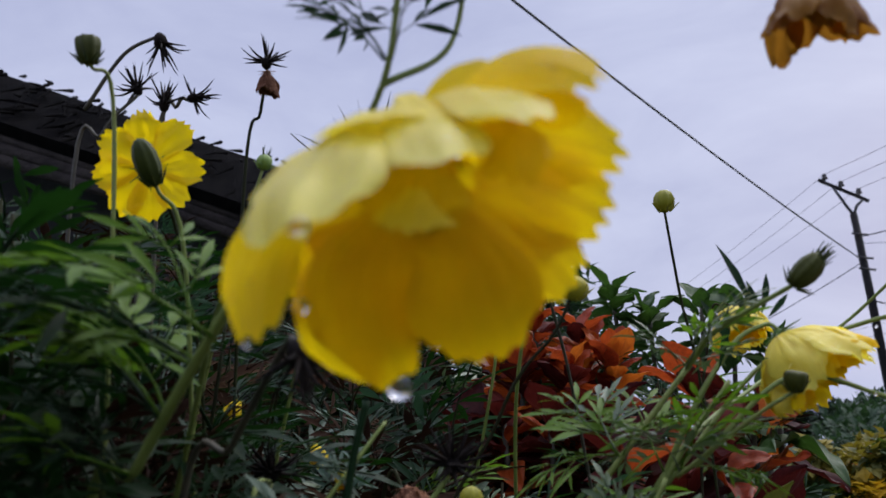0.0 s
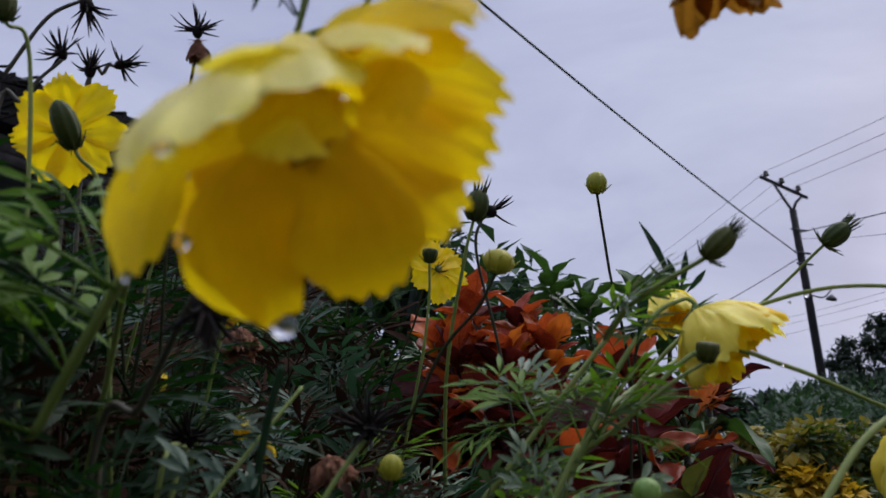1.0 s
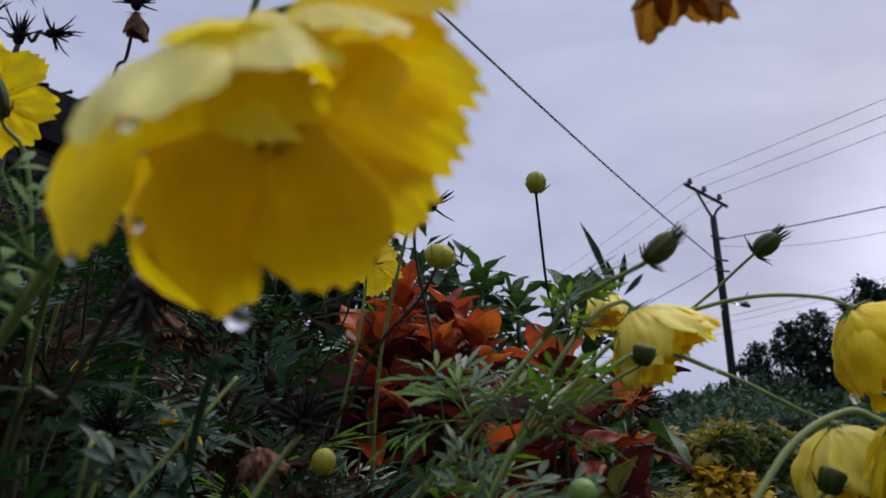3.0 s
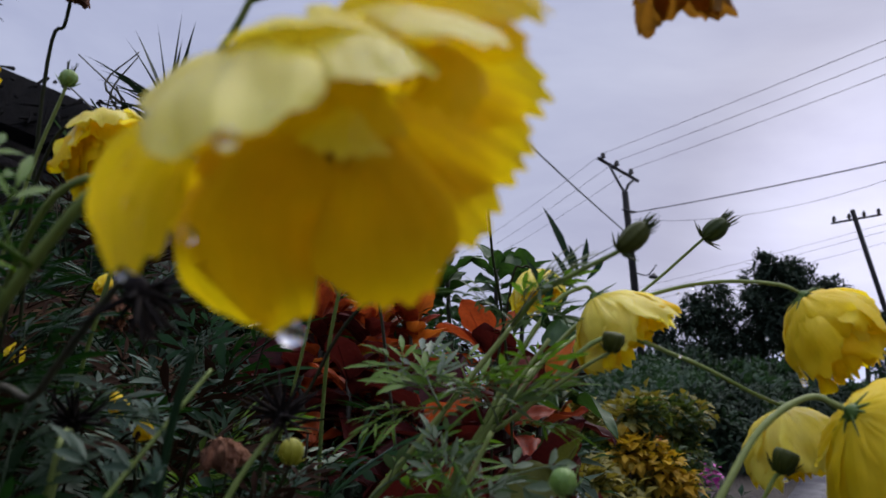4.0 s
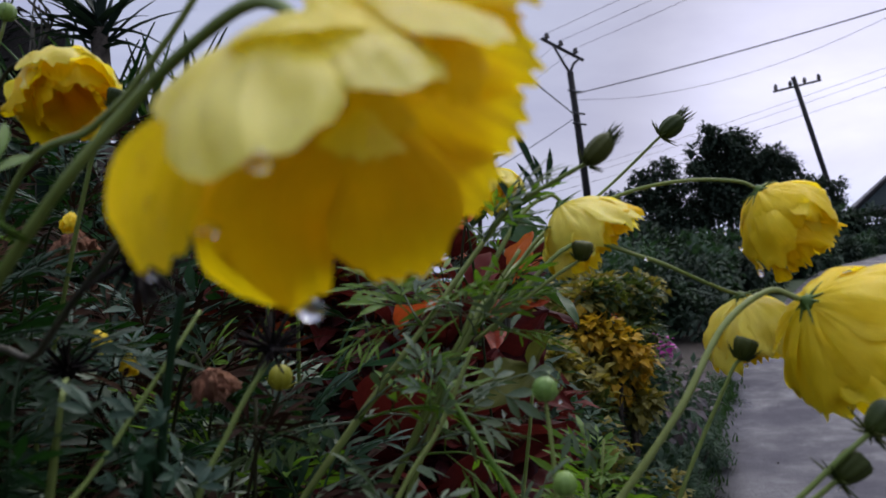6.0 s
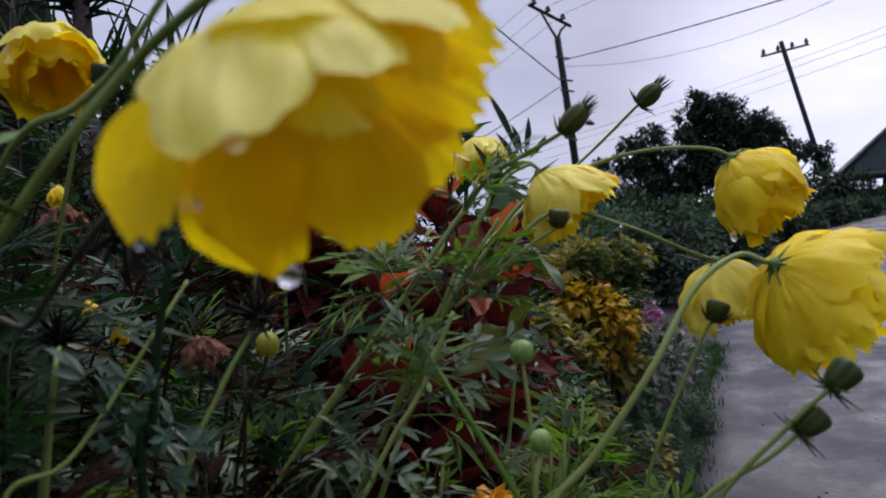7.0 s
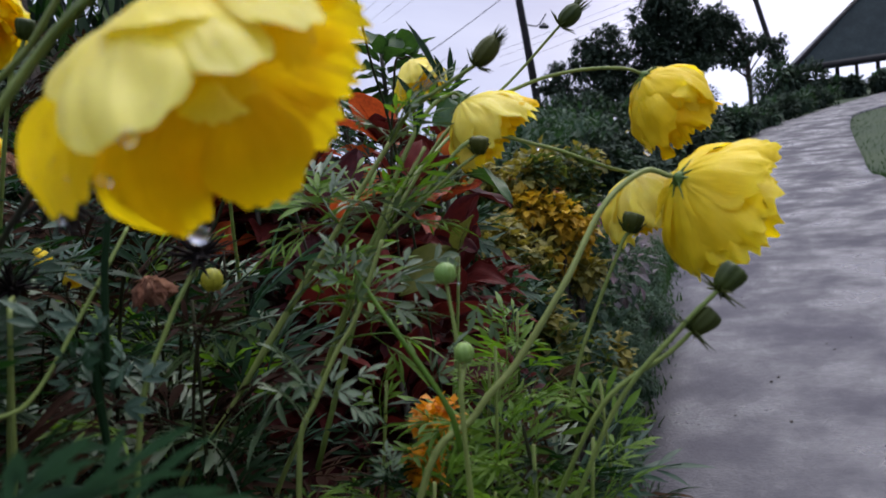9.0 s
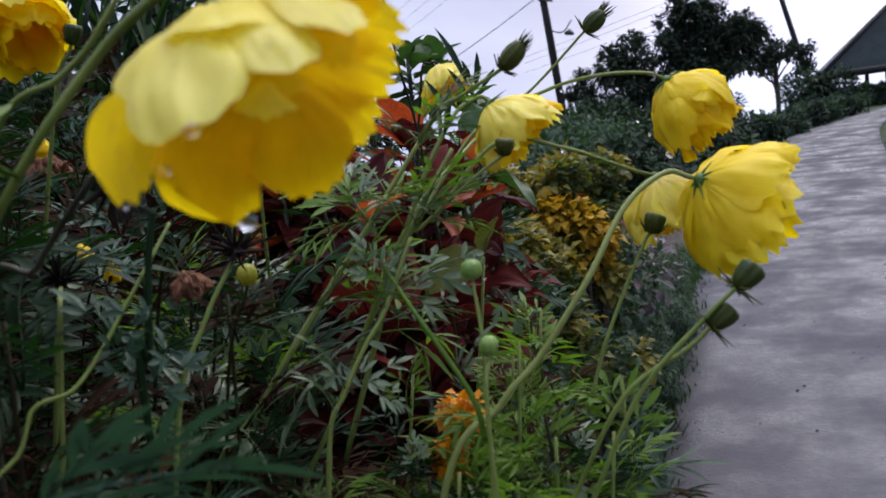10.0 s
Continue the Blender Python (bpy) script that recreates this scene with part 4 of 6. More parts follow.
tree(30.9, 36.4, 5.2, ((-1.5, 0, 4.55, 0.68), (-0.5, 0.3, 4.05, 0.65), (-2.2, -0.2, 4.0, 0.75), (-1.2, 0.3, 3.4, 0.95), (0.1, 0, 3.0, 0.7), (-2.5, 0.2, 2.8, 0.8), (-0.8, -0.3, 2.4, 0.6), (1.2, 0.2, 3.0, 0.42), (2.0, 0, 2.85, 0.45), (1.6, -0.2, 2.2, 0.45), (2.1, 0.2, 2.0, 0.35)), 12, "dark spreading tree with ragged open branches")
tree(22.5, 37.0, 4.6, ((0.6, 0, 4.25, 0.55), (-0.5, 0.2, 3.85, 0.55), (0.1, -0.2, 3.4, 0.85), (-0.9, 0, 2.9, 0.8), (0.8, 0.2, 2.7, 0.95), (-2.2, 0, 3.05, 0.42), (-2.1, 0.2, 2.2, 0.75), (0, -0.3, 1.8, 1.2), (-1.6, 0, 1.2, 0.9)), 13, "lower dark tree at the edge of a group")
rng = random.Random(77)
for k in (0, 1, 2, 3, 4, 5, 6, 9, 10, 11, 12):
    f = k / 12
    x, y = 12.5 + 19 * f, 31 - 3.0 * f + rng.uniform(-1, 1)
    h = rng.uniform(0.9, 1.6) * (1.0 if x < 27 else 0.5)
    bush("hedge_shrub", x, y, [(rng.uniform(-1, 1), rng.uniform(-0.6, 0.6), h * rng.uniform(0.4, 0.8), h * rng.uniform(0.5, 0.75)) for _ in range(4)], (TREE, SHRUB), "dark dense shrub of a distant hedge", 200 + k, 0.28, 700, group="distant hedge", foot=-3.0)
for k in range(9):
    f = k / 8
    x, y = 4.8 + 5.0 * f, 9.5 + 8.5 * f
    h = rng.uniform(0.8, 1.15)
    bush("hedge_shrub", x, y, [(rng.uniform(-0.7, 0.7), rng.uniform(-0.7, 0.7), h * rng.uniform(0.35, 0.8), rng.uniform(0.5, 0.8)) for _ in range(4)], (SHRUB,), "dark green leafy shrub along the lane", 300 + k, 0.14, 640, group="lane shrubs")
for k in range(7):
    x, y = 5.6 + 1.15 * k, 8.9 + 1.25 * k
    bush("hedge_shrub", x, y, [(rng.uniform(-0.4, 0.4), rng.uniform(-0.4, 0.4), rng.uniform(0.2, 0.75), rng.uniform(0.3, 0.5)) for _ in range(6)], (SHRUB, TREE), "dark green leafy shrub along the lane", 350 + k, 0.13, 420, group="lane shrubs")
for k in range(9):
    q = edge_at(LEFT_EDGE, 0.606 + 0.026 * k)
    x, y = q.x - 0.35 + rng.uniform(-0.2, 0.2), q.y + 0.55
    bush("hedge_shrub", x, y, [(rng.uniform(-0.6, 0.6), rng.uniform(-0.3, 0.5), rng.uniform(0.15, 0.45 + (0.4 if k == 0 else 0.0)), rng.uniform(0.32, 0.48)) for _ in range(6)], (SHRUB, TREE), "low dark hedge shrub along the far lane", 400 + k, 0.17, 300, group="shed hedge", foot=-0.6)

# ---------------------------------------------------------------- shed across the lane
shed = thing("shed", (39.0, 38.5, 0.0), "open shed with a steep dark tin roof and board gable", "shed")
e0, e1 = V(35.1, 37.8, 1.48), V(40.45, 33.6, 1.48)
back = V(6.4, 7.6, 0)
r0, r1 = V(42.35, 38.4, 5.98), V(43.65, 37.4, 5.98)


def slab(a, b, c, d, thick):
    bm = bmesh.new()
    n_ = (b - a).cross(d - a).normalized() * thick
    v = [bm.verts.new(p) for p in (a, b, c, d, a + n_, b + n_, c + n_, d + n_)]
    for f in ((0, 1, 2, 3), (7, 6, 5, 4), (0, 4, 5, 1), (1, 5, 6, 2), (2, 6, 7, 3), (3, 7, 4, 0)):
        bm.faces.new([v[i] for i in f])
    return bm


part("gable", slab(e0, e1, r1, r0, 0.08), BOARD, shed, "blue-grey board slope", smooth=False)
part("roof", slab(e0 + back, r0, r1, e1 + back, 0.08), TIN, shed, smooth=False)
part("roof", slab(e0 - V(0.03, 0, 0), r0 - V(0.03, 0, 0), e0 + back, e0 + back * 0.5, 0.07), TIN, shed, smooth=False)
for a, b, thick in ((e0, r0, 0.12), (e0, e1, 0.20), (r0, r1, 0.12)):
    bm = bmesh.new()
    tube(bm, [a + V(-0.08, -0.08, 0.02), b + V(-0.08, -0.08, 0.02)], thick, thick, 8)
    part("roof_edge", bm, TIMBER, shed, "dark roof edge")
for f in (0.06, 0.35, 0.65, 0.95):
    for off in (V(0.2, 0.2, 0), back * 0.95):
        q = e0.lerp(e1, f) + off
        bm = bmesh.new()
        tube(bm, [V(q.x, q.y, -4.0), V(q.x, q.y, 1.45)], 0.12, 0.11, 8)
        part("post", bm, TIMBER, shed)

# ---------------------------------------------------------------- hut with a dark roof behind the flower bed
hut = thing("hut", (-3.5, 7.5, 0.0), "hut with a dark ragged thatched roof and grey wall", "hut")
ra, rb = V(-6.6, 7.0, 5.55), V(-0.80, 7.0, 3.27)
eave = V(0.0, -0.8, -0.6)
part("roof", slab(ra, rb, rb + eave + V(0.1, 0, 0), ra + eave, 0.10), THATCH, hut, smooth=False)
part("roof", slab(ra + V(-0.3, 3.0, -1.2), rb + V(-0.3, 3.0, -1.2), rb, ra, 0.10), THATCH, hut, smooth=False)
rng = random.Random(9)
bm = bmesh.new()
for k in range(240):
    a = ra.lerp(rb, rng.random()) + eave * rng.uniform(-0.02, 0.95) + V(0, -0.03, 0.06)
    needle(bm, a, a + eave * 0.25 + V(rng.uniform(-0.12, 0.12), rng.uniform(-0.1, 0.0), rng.uniform(-0.02, 0.10)), 0.018)
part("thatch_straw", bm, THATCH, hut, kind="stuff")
for k in range(4):
    f = 0.10 + 0.13 * k
    bm = bmesh.new()
    a, b = ra.lerp(rb, 0.45) + eave * (0.9 + f), rb + eave * (0.9 + f)
    tube(bm, [a + V(0, 0.12 + 0.1 * k, -0.02 * k), a.lerp(b, 0.5) + V(0, 0.12 + 0.1 * k, 0.02), b + V(0, 0.12 + 0.1 * k, 0)], 0.055, 0.045, 8, 0.08, k)
    part("bamboo_pole", bm, BAMBOO, hut)
bm = slab(V(-6.3, 7.35, -0.05), V(-1.0, 7.35, -0.05), V(-1.0, 7.35, 3.2), V(-6.3, 7.35, 5.2), 0.15)
part("wall", bm, PLASTER, hut, smooth=False)

# ---------------------------------------------------------------- plants in the middle distance
rng = random.Random(21)
ag = thing("spiky_plant", (-0.20, 2.14, 0.0), "dark spiky plant with long upright sword leaves", "plant")
bm = bmesh.new()
tube(bm, [V(-0.2, 2.14, -0.02), V(-0.21, 2.11, 1.0), V(-0.19, 2.075, 1.96)], 0.03, 0.022, 9, 0.06, 2)
part("stem", bm, BARK, ag)
for k in range(44):
    g, el = rng.choice((0.0, math.pi)) + rng.uniform(-0.9, 0.9), rng.uniform(0.3, 1.5)
    d = V(math.cos(g) * math.cos(el), math.sin(g) * math.cos(el), math.sin(el))
    L_ = rng.uniform(0.16, 0.30)
    bm = bmesh.new()
    a = V(-0.19, 2.075, rng.uniform(1.90, 1.98))
    s, t = frame_of(d)
    grid = [[a + d * L_ * u - V(0, 0, 0.10 * u * u * (1.5 - el)) + s * v * 0.0125 * (1 - u ** 1.25) + t * abs(v) * 0.008 * (1 - u) for v in (-1, 0, 1)] for u in (0, 0.2, 0.4, 0.6, 0.8, 0.93, 1.0)]
    sheet(bm, grid)
    part("sword_leaf", bm, AGAVE, ag)
blades = thing("strap_leaf_plant", (-0.18, 2.2, 0.0), "tall dark strap-leaved plant behind the flower bed", "plant")
for k in range(110):
    b = V(rng.uniform(-0.40, 0.05), rng.uniform(2.1, 2.3), 0)
    a = b + V(0, 0, rng.uniform(1.42, 1.76))
    d = V(rng.uniform(-0.5, 0.5), rng.uniform(-0.3, 0.3), 1).normalized()
    L_ = rng.uniform(0.24, 0.36)
    s, t = frame_of(d)
    bm = bmesh.new()
    sheet(bm, [[a + d * L_ * u + V(d.x, d.y, -0.3) * 0.10 * u * u + s * v * 0.013 * (1 - u ** 2.2) + t * abs(v) * 0.004 for v in (-1, 0, 1)] for u in (0, 0.25, 0.5, 0.75, 0.92, 1.0)])
    part("strap_leaf", bm, rng.choice((AGAVE, LEAF, BROAD)), blades)
for k in range(3):
    bm = bmesh.new()
    x = -0.34 + 0.15 * k
    tube(bm, smooth_path((V(-0.18, 2.2, -0.02), V(x * 0.6 - 0.07, 2.2, 0.7), V(x, 2.2, 1.5)), 6), 0.02, 0.012, 7, 0.06, k)
    part("stem", bm, BARK, blades)
for k, (x, y, z) in enumerate(((-0.42, 2.45, 1.84), (-0.20, 2.5, 1.97), (-0.04, 2.45, 1.92), (0.10, 2.45, 1.95), (0.24, 2.5, 1.72))):
    r2 = random.Random(760 + k)
    bush("backing_shrub", x, y, [(r2.uniform(-0.08, 0.08), r2.uniform(-0.08, 0.08), z - 0.11 * q - 0.12, r2.uniform(0.10, 0.15)) for q in range(8)], (SHRUB, TREE), "dense dark green shrub behind the flower bed", 770 + k, 0.06, 240, "shrub", "backing shrubs")
# dark shrubs added where only shaded gaps show, hiding the lane behind
for k, (x, y, z) in enumerate(((0.28, 1.55, 1.22), (0.45, 1.62, 1.22), (0.62, 1.72, 1.10), (0.36, 1.35, 1.02), (0.52, 1.45, 0.95), (0.10, 1.5, 1.25), (0.70, 1.95, 0.85), (0.455, 1.39, 1.14), (0.48, 1.30, 1.06), (0.41, 1.25, 0.98), (0.55, 1.58, 1.22))):
    r2 = random.Random(780 + k)
    bush("mixed_shrub", x, y, [(r2.uniform(-0.08, 0.08), r2.uniform(-0.08, 0.08), z - 0.13 * q - 0.08, r2.uniform(0.09, 0.14)) for q in range(6)], (SHRUB, MAROON, SHRUB, TREE), "dark shrub added to fill shaded gaps, some maroon leaves", 790 + k, 0.055, 200, "shrub", "roadside shrubs")
tw = thing("bare_twig", (-0.36, 2.15, 0.0), "thin bare dark twigs against the sky", "twig")
bm = bmesh.new()
tube(bm, smooth_path((V(-0.36, 2.15, -0.02), V(-0.36, 2.14, 1.4), V(-0.33, 2.08, 1.96)), 5), 0.010, 0.004, 6)
for k in range(7):
    a = V(-0.345 + 0.01 * k, 2.08, 1.86 + 0.02 * k)
    tube(bm, smooth_path((a, a + V(rng.uniform(-0.06, 0.02), 0, 0.06), a + V(rng.uniform(-0.10, 0.04), rng.uniform(-0.03, 0.03), rng.uniform(0.11, 0.17))), 4), 0.004, 0.0015, 5)
part("branching", bm, STEMD, tw)

rosette_plant("red_leaf_plant", 0.15, 1.28, [(0.07, 1.28, 1.46), (0.13, 1.26, 1.515), (0.20, 1.27, 1.49), (0.10, 1.22, 1.44), (0.17, 1.20, 1.44), (0.24, 1.24, 1.45)], "red and orange broad-leaved plant with ragged wet leaves", 31, ("red", "red", "red", "orange", "maroon"), 0.054, 36)
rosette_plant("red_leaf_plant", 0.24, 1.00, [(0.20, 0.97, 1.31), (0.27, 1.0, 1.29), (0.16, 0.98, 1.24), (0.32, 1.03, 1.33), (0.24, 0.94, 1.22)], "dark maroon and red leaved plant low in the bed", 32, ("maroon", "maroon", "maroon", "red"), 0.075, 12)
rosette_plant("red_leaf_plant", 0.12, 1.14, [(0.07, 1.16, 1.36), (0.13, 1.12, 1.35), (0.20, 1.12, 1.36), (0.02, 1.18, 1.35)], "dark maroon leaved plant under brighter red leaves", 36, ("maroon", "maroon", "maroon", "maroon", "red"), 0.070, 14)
rosette_plant("red_leaf_plant", 0.42, 1.20, [(0.40, 1.14, 1.33), (0.46, 1.2, 1.37), (0.34, 1.18, 1.40)], "orange-red leaved plant among green foliage", 33, ("red", "orange", "maroon", "green"), 0.080, 11)
rosette_plant("broad_leaf_plant", 0.40, 1.52, [(0.30, 1.52, 1.58), (0.36, 1.50, 1.54), (0.45, 1.48, 1.55), (0.52, 1.52, 1.54), (0.58, 1.5, 1.48)], "green broad-leaved plant with upright glossy leaves", 34, ("green",), 0.058, 16)
olive = thing("broad_leaf_plant", (0.17, 0.64, 0.0), "pale olive broad leaves low in the bed", "plant")
stalk(olive, ((0.17, 0.66, -0.02), (0.18, 0.64, 0.9), (0.2277, 0.6200, 1.2840)), 0.0022, 0.0014, STEM)
for at, d, size in (((0.2269, 0.6200, 1.2865), (-0.9, -0.1, -0.22), 0.060), ((0.2271, 0.6200, 1.2884), (0.25, -0.1, 0.75), 0.034)):
    leaf_at(olive, BROADS["olive"][0], V(*at), V(*d), size, -0.6)
# added plant that fills the near-black gap between the stems
rosette_plant("red_leaf_plant", 0.26, 0.90, [(0.18, 0.88, 1.19), (0.26, 0.92, 1.20), (0.31, 0.98, 1.16), (0.22, 0.84, 1.12), (0.36, 1.03, 1.22), (0.14, 0.90, 1.15)], "blackish maroon leaved plant added to fill a shaded gap in the bed", 37, ("maroon",), 0.095, 14)

# SHADED swaps in dark greens as shade for the lower croton clumps
YOUNG, OLIVE, SHADED = (CROTY, CROTV, CROTG, CROTY, CROTV, CROTY), (CROTV, CROTG, CROTV, CROTG, CROTV, CROTG), (SHRUB, CROTG, SHRUB, CROTG, CROTV, SHRUB)
for k, (x, y, z, r, mats) in enumerate(((0.92, 2.15, 1.06, 0.14, OLIVE), (1.17, 2.36, 1.12, 0.12, YOUNG), (1.25, 2.42, 1.00, 0.13, YOUNG), (1.32, 2.62, 1.22, 0.15, OLIVE), (1.09, 2.42, 1.22, 0.13, OLIVE), (1.46, 2.80, 1.18, 0.16, OLIVE), (1.0, 2.05, 0.80, 0.20, SHADED), (1.45, 2.95, 1.02, 0.22, SHADED), (1.25, 2.50, 0.72, 0.22, SHADED), (1.6, 3.2, 0.95, 0.25, OLIVE), (0.80, 1.85, 0.95, 0.15, SHADED), (1.12, 2.30, 0.80, 0.15, SHADED))):
    r2 = random.Random(500 + k)
    clumps = [(r2.uniform(-0.8, 0.8) * r, r2.uniform(-0.6, 0.6) * r, z - r2.uniform(0, 1.3) * r, r * r2.uniform(0.35, 0.6)) for _ in range(9)]
    bush("croton_bush", x, y, clumps, (*mats[:2], CROTR, *mats[3:], *mats[:3]) if k == 3 else mats, "yellow, orange and green croton bush with rounded speckled leaves" if mats is YOUNG else "olive green croton bush with some yellow leaves" if mats is OLIVE else "croton bush low beside the lane, its shade put in as dark green", 510 + k, 0.036, 200, "shrub", "croton bushes", 0.75)
for k, (x, y, z) in enumerate(((1.75, 3.35, 0.80), (1.95, 3.6, 0.72), (1.45, 3.05, 0.60), (1.25, 2.75, 0.45), (2.2, 4.1, 0.6), (0.95, 2.3, 0.40))):
    r2 = random.Random(600 + k)
    bush("mixed_shrub", x, y, [(r2.uniform(-0.2, 0.2), r2.uniform(-0.2, 0.2), z - r2.uniform(0, 0.35), r2.uniform(0.14, 0.24)) for _ in range(5)], (VARIEG, SHRUB, SHRUB, CROTG, SHRUB) if k < 2 else (SHRUB, CROTG), "leafy roadside shrub with some whitish leaves" if k < 2 else "dark green leafy roadside shrub", 610 + k, 0.06, 230, "shrub", "roadside shrubs")
for k, (x, y, tall) in enumerate(((0.80, 1.50, 0.34), (0.90, 1.72, 0.40), (1.06, 1.98, 0.32), (1.28, 2.30, 0.42), (1.52, 2.62, 0.36), (1.80, 2.96, 0.44), (2.08, 3.34, 0.34), (2.36, 3.70, 0.42), (2.66, 4.06, 0.32), (2.98, 4.46, 0.40))):
    r2 = random.Random(640 + k)
    bush("mixed_shrub", x - 0.06, y + 0.05, [(r2.uniform(-0.10, 0.12), r2.uniform(-0.12, 0.12), r2.uniform(0.05, tall), r2.uniform(0.06, 0.12)) for _ in range(9)], (FEATHER, FEATHER, SHRUB), "soft feathery grey-green plant spilling over the lane's edge", 650 + k, 0.038, 330, "shrub", "roadside shrubs", 0.22)
bm = leaf_cloud(bmesh.new(), random.Random(3), (1.98, 3.36, 0.87), (0.05, 0.05, 0.05), 60, 0.04, 0.8)
pk = solid("magenta_flower", bm, PINK, "small magenta flower among the shrubs", "flower")

for k in range(11):
    r2 = random.Random(700 + k)
    x, y = -2.3 + 0.26 * k, 2.7 - 0.05 * k + r2.uniform(-0.2, 0.2)
    bush("backing_shrub", x, y, [(r2.uniform(-0.2, 0.2), r2.uniform(-0.15, 0.15), r2.uniform(0.6, 1.33) + (0.14 if 6 <= k else 0.0) + (0.10 if 8 <= k else 0.0), r2.uniform(0.16, 0.24)) for _ in range(8)], (SHRUB,), "dense dark green shrub behind the flower bed", 710 + k, 0.07, 260, "shrub", "backing shrubs")

rng = random.Random(55)
for k in range(26):
    f = rng.random()
    x, y = 1.7 + 2.2 * rng.random() + 3.0 * f * f, 2.2 + 0.6 * rng.random() + 3.5 * f * f
    r = rng.uniform(0.003, 0.008)
    bm = bmesh.new()
    bmesh.ops.create_icosphere(bm, subdivisions=1, radius=r, matrix=Matrix.Translation((x, y, 0.040 + r * 0.3)) @ Matrix.Diagonal((1.3, 0.9, 0.6, 1)))
    for v in bm.verts:
        v.co += V(1, 1, 1) * r * 0.25 * noise.noise(v.co * 300)
    solid("pebble", bm, BARK, "small dark pebble lying on the lane", "pebble", "pebbles on the lane")


# ---------------------------------------------------------------- the large wet flower close to the eye
hero = thing("cosmos_flower", (-0.012, 0.165, 1.437), "large yellow double flower drooping with rain, toothed petals", "flower", "yellow cosmos flowers")
TO_EYE = V(0.0, -1.0, -0.12)


def bead(place, r, out, label="flat water bead on a yellow petal"):
    """A drop lying on a petal."""
    bm = bmesh.new()
    lathe(bm, Vector(place) - Vector(out).normalized() * r * 0.15, out, [(r * 0.42 * math.sin(h), r * math.cos(h)) for h in (-0.4, -0.15, 0.2, 0.5, 0.8, 1.1, 1.4)], 12)
    bmesh.ops.recalc_face_normals(bm, faces=bm.faces)
    return solid("water_drop", bm, WATER, label, "water drop", "water drops")


def hero_petal(a, m, c, width, mat, face=TO_EYE, cup=0.2, teeth=4, tooth=0.10, ripple=0.03, seed=1, round_=0.2, ribs=0.012, beads=0):
    bm = bmesh.new()
    petal(bm, a, m, c, width, face, cup, teeth, tooth, ripple, seed, 22, 40, round_, ribs)
    ob = part("petal", bm, mat, hero)
    rng = random.Random(seed)
    front = Vector(face).normalized()
    for k in range(beads):
        v = ob.data.vertices[rng.randrange(41 * 6, 41 * 21)]
        n = v.normal if v.normal.dot(front) > 0 else -v.normal
        bead(v.co, rng.uniform(0.00025, 0.0008), n)


# petals spread from the heart
hero_petal((-0.0135, 0.1480, 1.4151), (-0.0284, 0.1520, 1.4068), (-0.0290, 0.1495, 1.3882), 0.0080, YELLOW, cup=0.25, teeth=3, tooth=0.06, seed=1, face=(-0.2, -1, -0.1), beads=16)
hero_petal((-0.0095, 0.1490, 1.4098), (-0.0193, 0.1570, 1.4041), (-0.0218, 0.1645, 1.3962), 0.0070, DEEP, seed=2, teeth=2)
hero_petal((-0.0011, 0.1500, 1.4095), (-0.0142, 0.1550, 1.3985), (-0.0072, 0.1605, 1.3817), 0.0098, YELLOW, seed=3, teeth=2, tooth=0.05, cup=0.3)
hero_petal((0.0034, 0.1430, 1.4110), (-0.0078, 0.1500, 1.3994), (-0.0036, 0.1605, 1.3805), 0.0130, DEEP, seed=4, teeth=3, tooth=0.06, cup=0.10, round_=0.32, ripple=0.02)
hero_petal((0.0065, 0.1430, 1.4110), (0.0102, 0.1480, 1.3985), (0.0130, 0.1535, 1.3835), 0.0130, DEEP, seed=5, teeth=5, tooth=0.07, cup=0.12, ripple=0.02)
hero_petal((0.0107, 0.1460, 1.4112), (0.0205, 0.1510, 1.4055), (0.0305, 0.1550, 1.3965), 0.0100, YELLOW, seed=6, teeth=4, tooth=0.11, cup=0.15)
hero_petal((0.0119, 0.1450, 1.4154), (0.0246, 0.1485, 1.4146), (0.0380, 0.1530, 1.4090), 0.0105, YELLOW, seed=7, teeth=5, tooth=0.12, cup=0.15)
hero_petal((0.0122, 0.1460, 1.4222), (0.0257, 0.1470, 1.4245), (0.0412, 0.1490, 1.4192), 0.0082, YELLOW, seed=8, teeth=4, tooth=0.12, cup=0.2)
hero_petal((0.0083, 0.1500, 1.4299), (0.0194, 0.1390, 1.4366), (0.0339, 0.1300, 1.4281), 0.0084, YELLOW, seed=9, teeth=4, tooth=0.10, cup=0.3, face=(0.1, -0.9, 0.4), beads=14)
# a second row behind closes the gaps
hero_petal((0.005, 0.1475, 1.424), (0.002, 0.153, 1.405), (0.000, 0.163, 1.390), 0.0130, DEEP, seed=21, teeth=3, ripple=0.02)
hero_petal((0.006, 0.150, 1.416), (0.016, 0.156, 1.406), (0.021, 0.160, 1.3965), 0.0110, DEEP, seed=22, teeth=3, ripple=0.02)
hero_petal((0.008, 0.152, 1.420), (0.022, 0.155, 1.417), (0.033, 0.157, 1.4130), 0.0110, YELLOW, seed=23, teeth=4, ripple=0.02)
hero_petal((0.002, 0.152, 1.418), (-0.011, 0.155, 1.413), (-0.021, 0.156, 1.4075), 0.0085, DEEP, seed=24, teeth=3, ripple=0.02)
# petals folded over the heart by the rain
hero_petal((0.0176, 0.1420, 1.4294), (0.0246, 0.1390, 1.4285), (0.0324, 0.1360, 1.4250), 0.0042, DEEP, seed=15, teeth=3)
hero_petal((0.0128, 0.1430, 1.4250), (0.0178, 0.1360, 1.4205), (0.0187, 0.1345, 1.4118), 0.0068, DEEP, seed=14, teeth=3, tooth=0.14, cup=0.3)
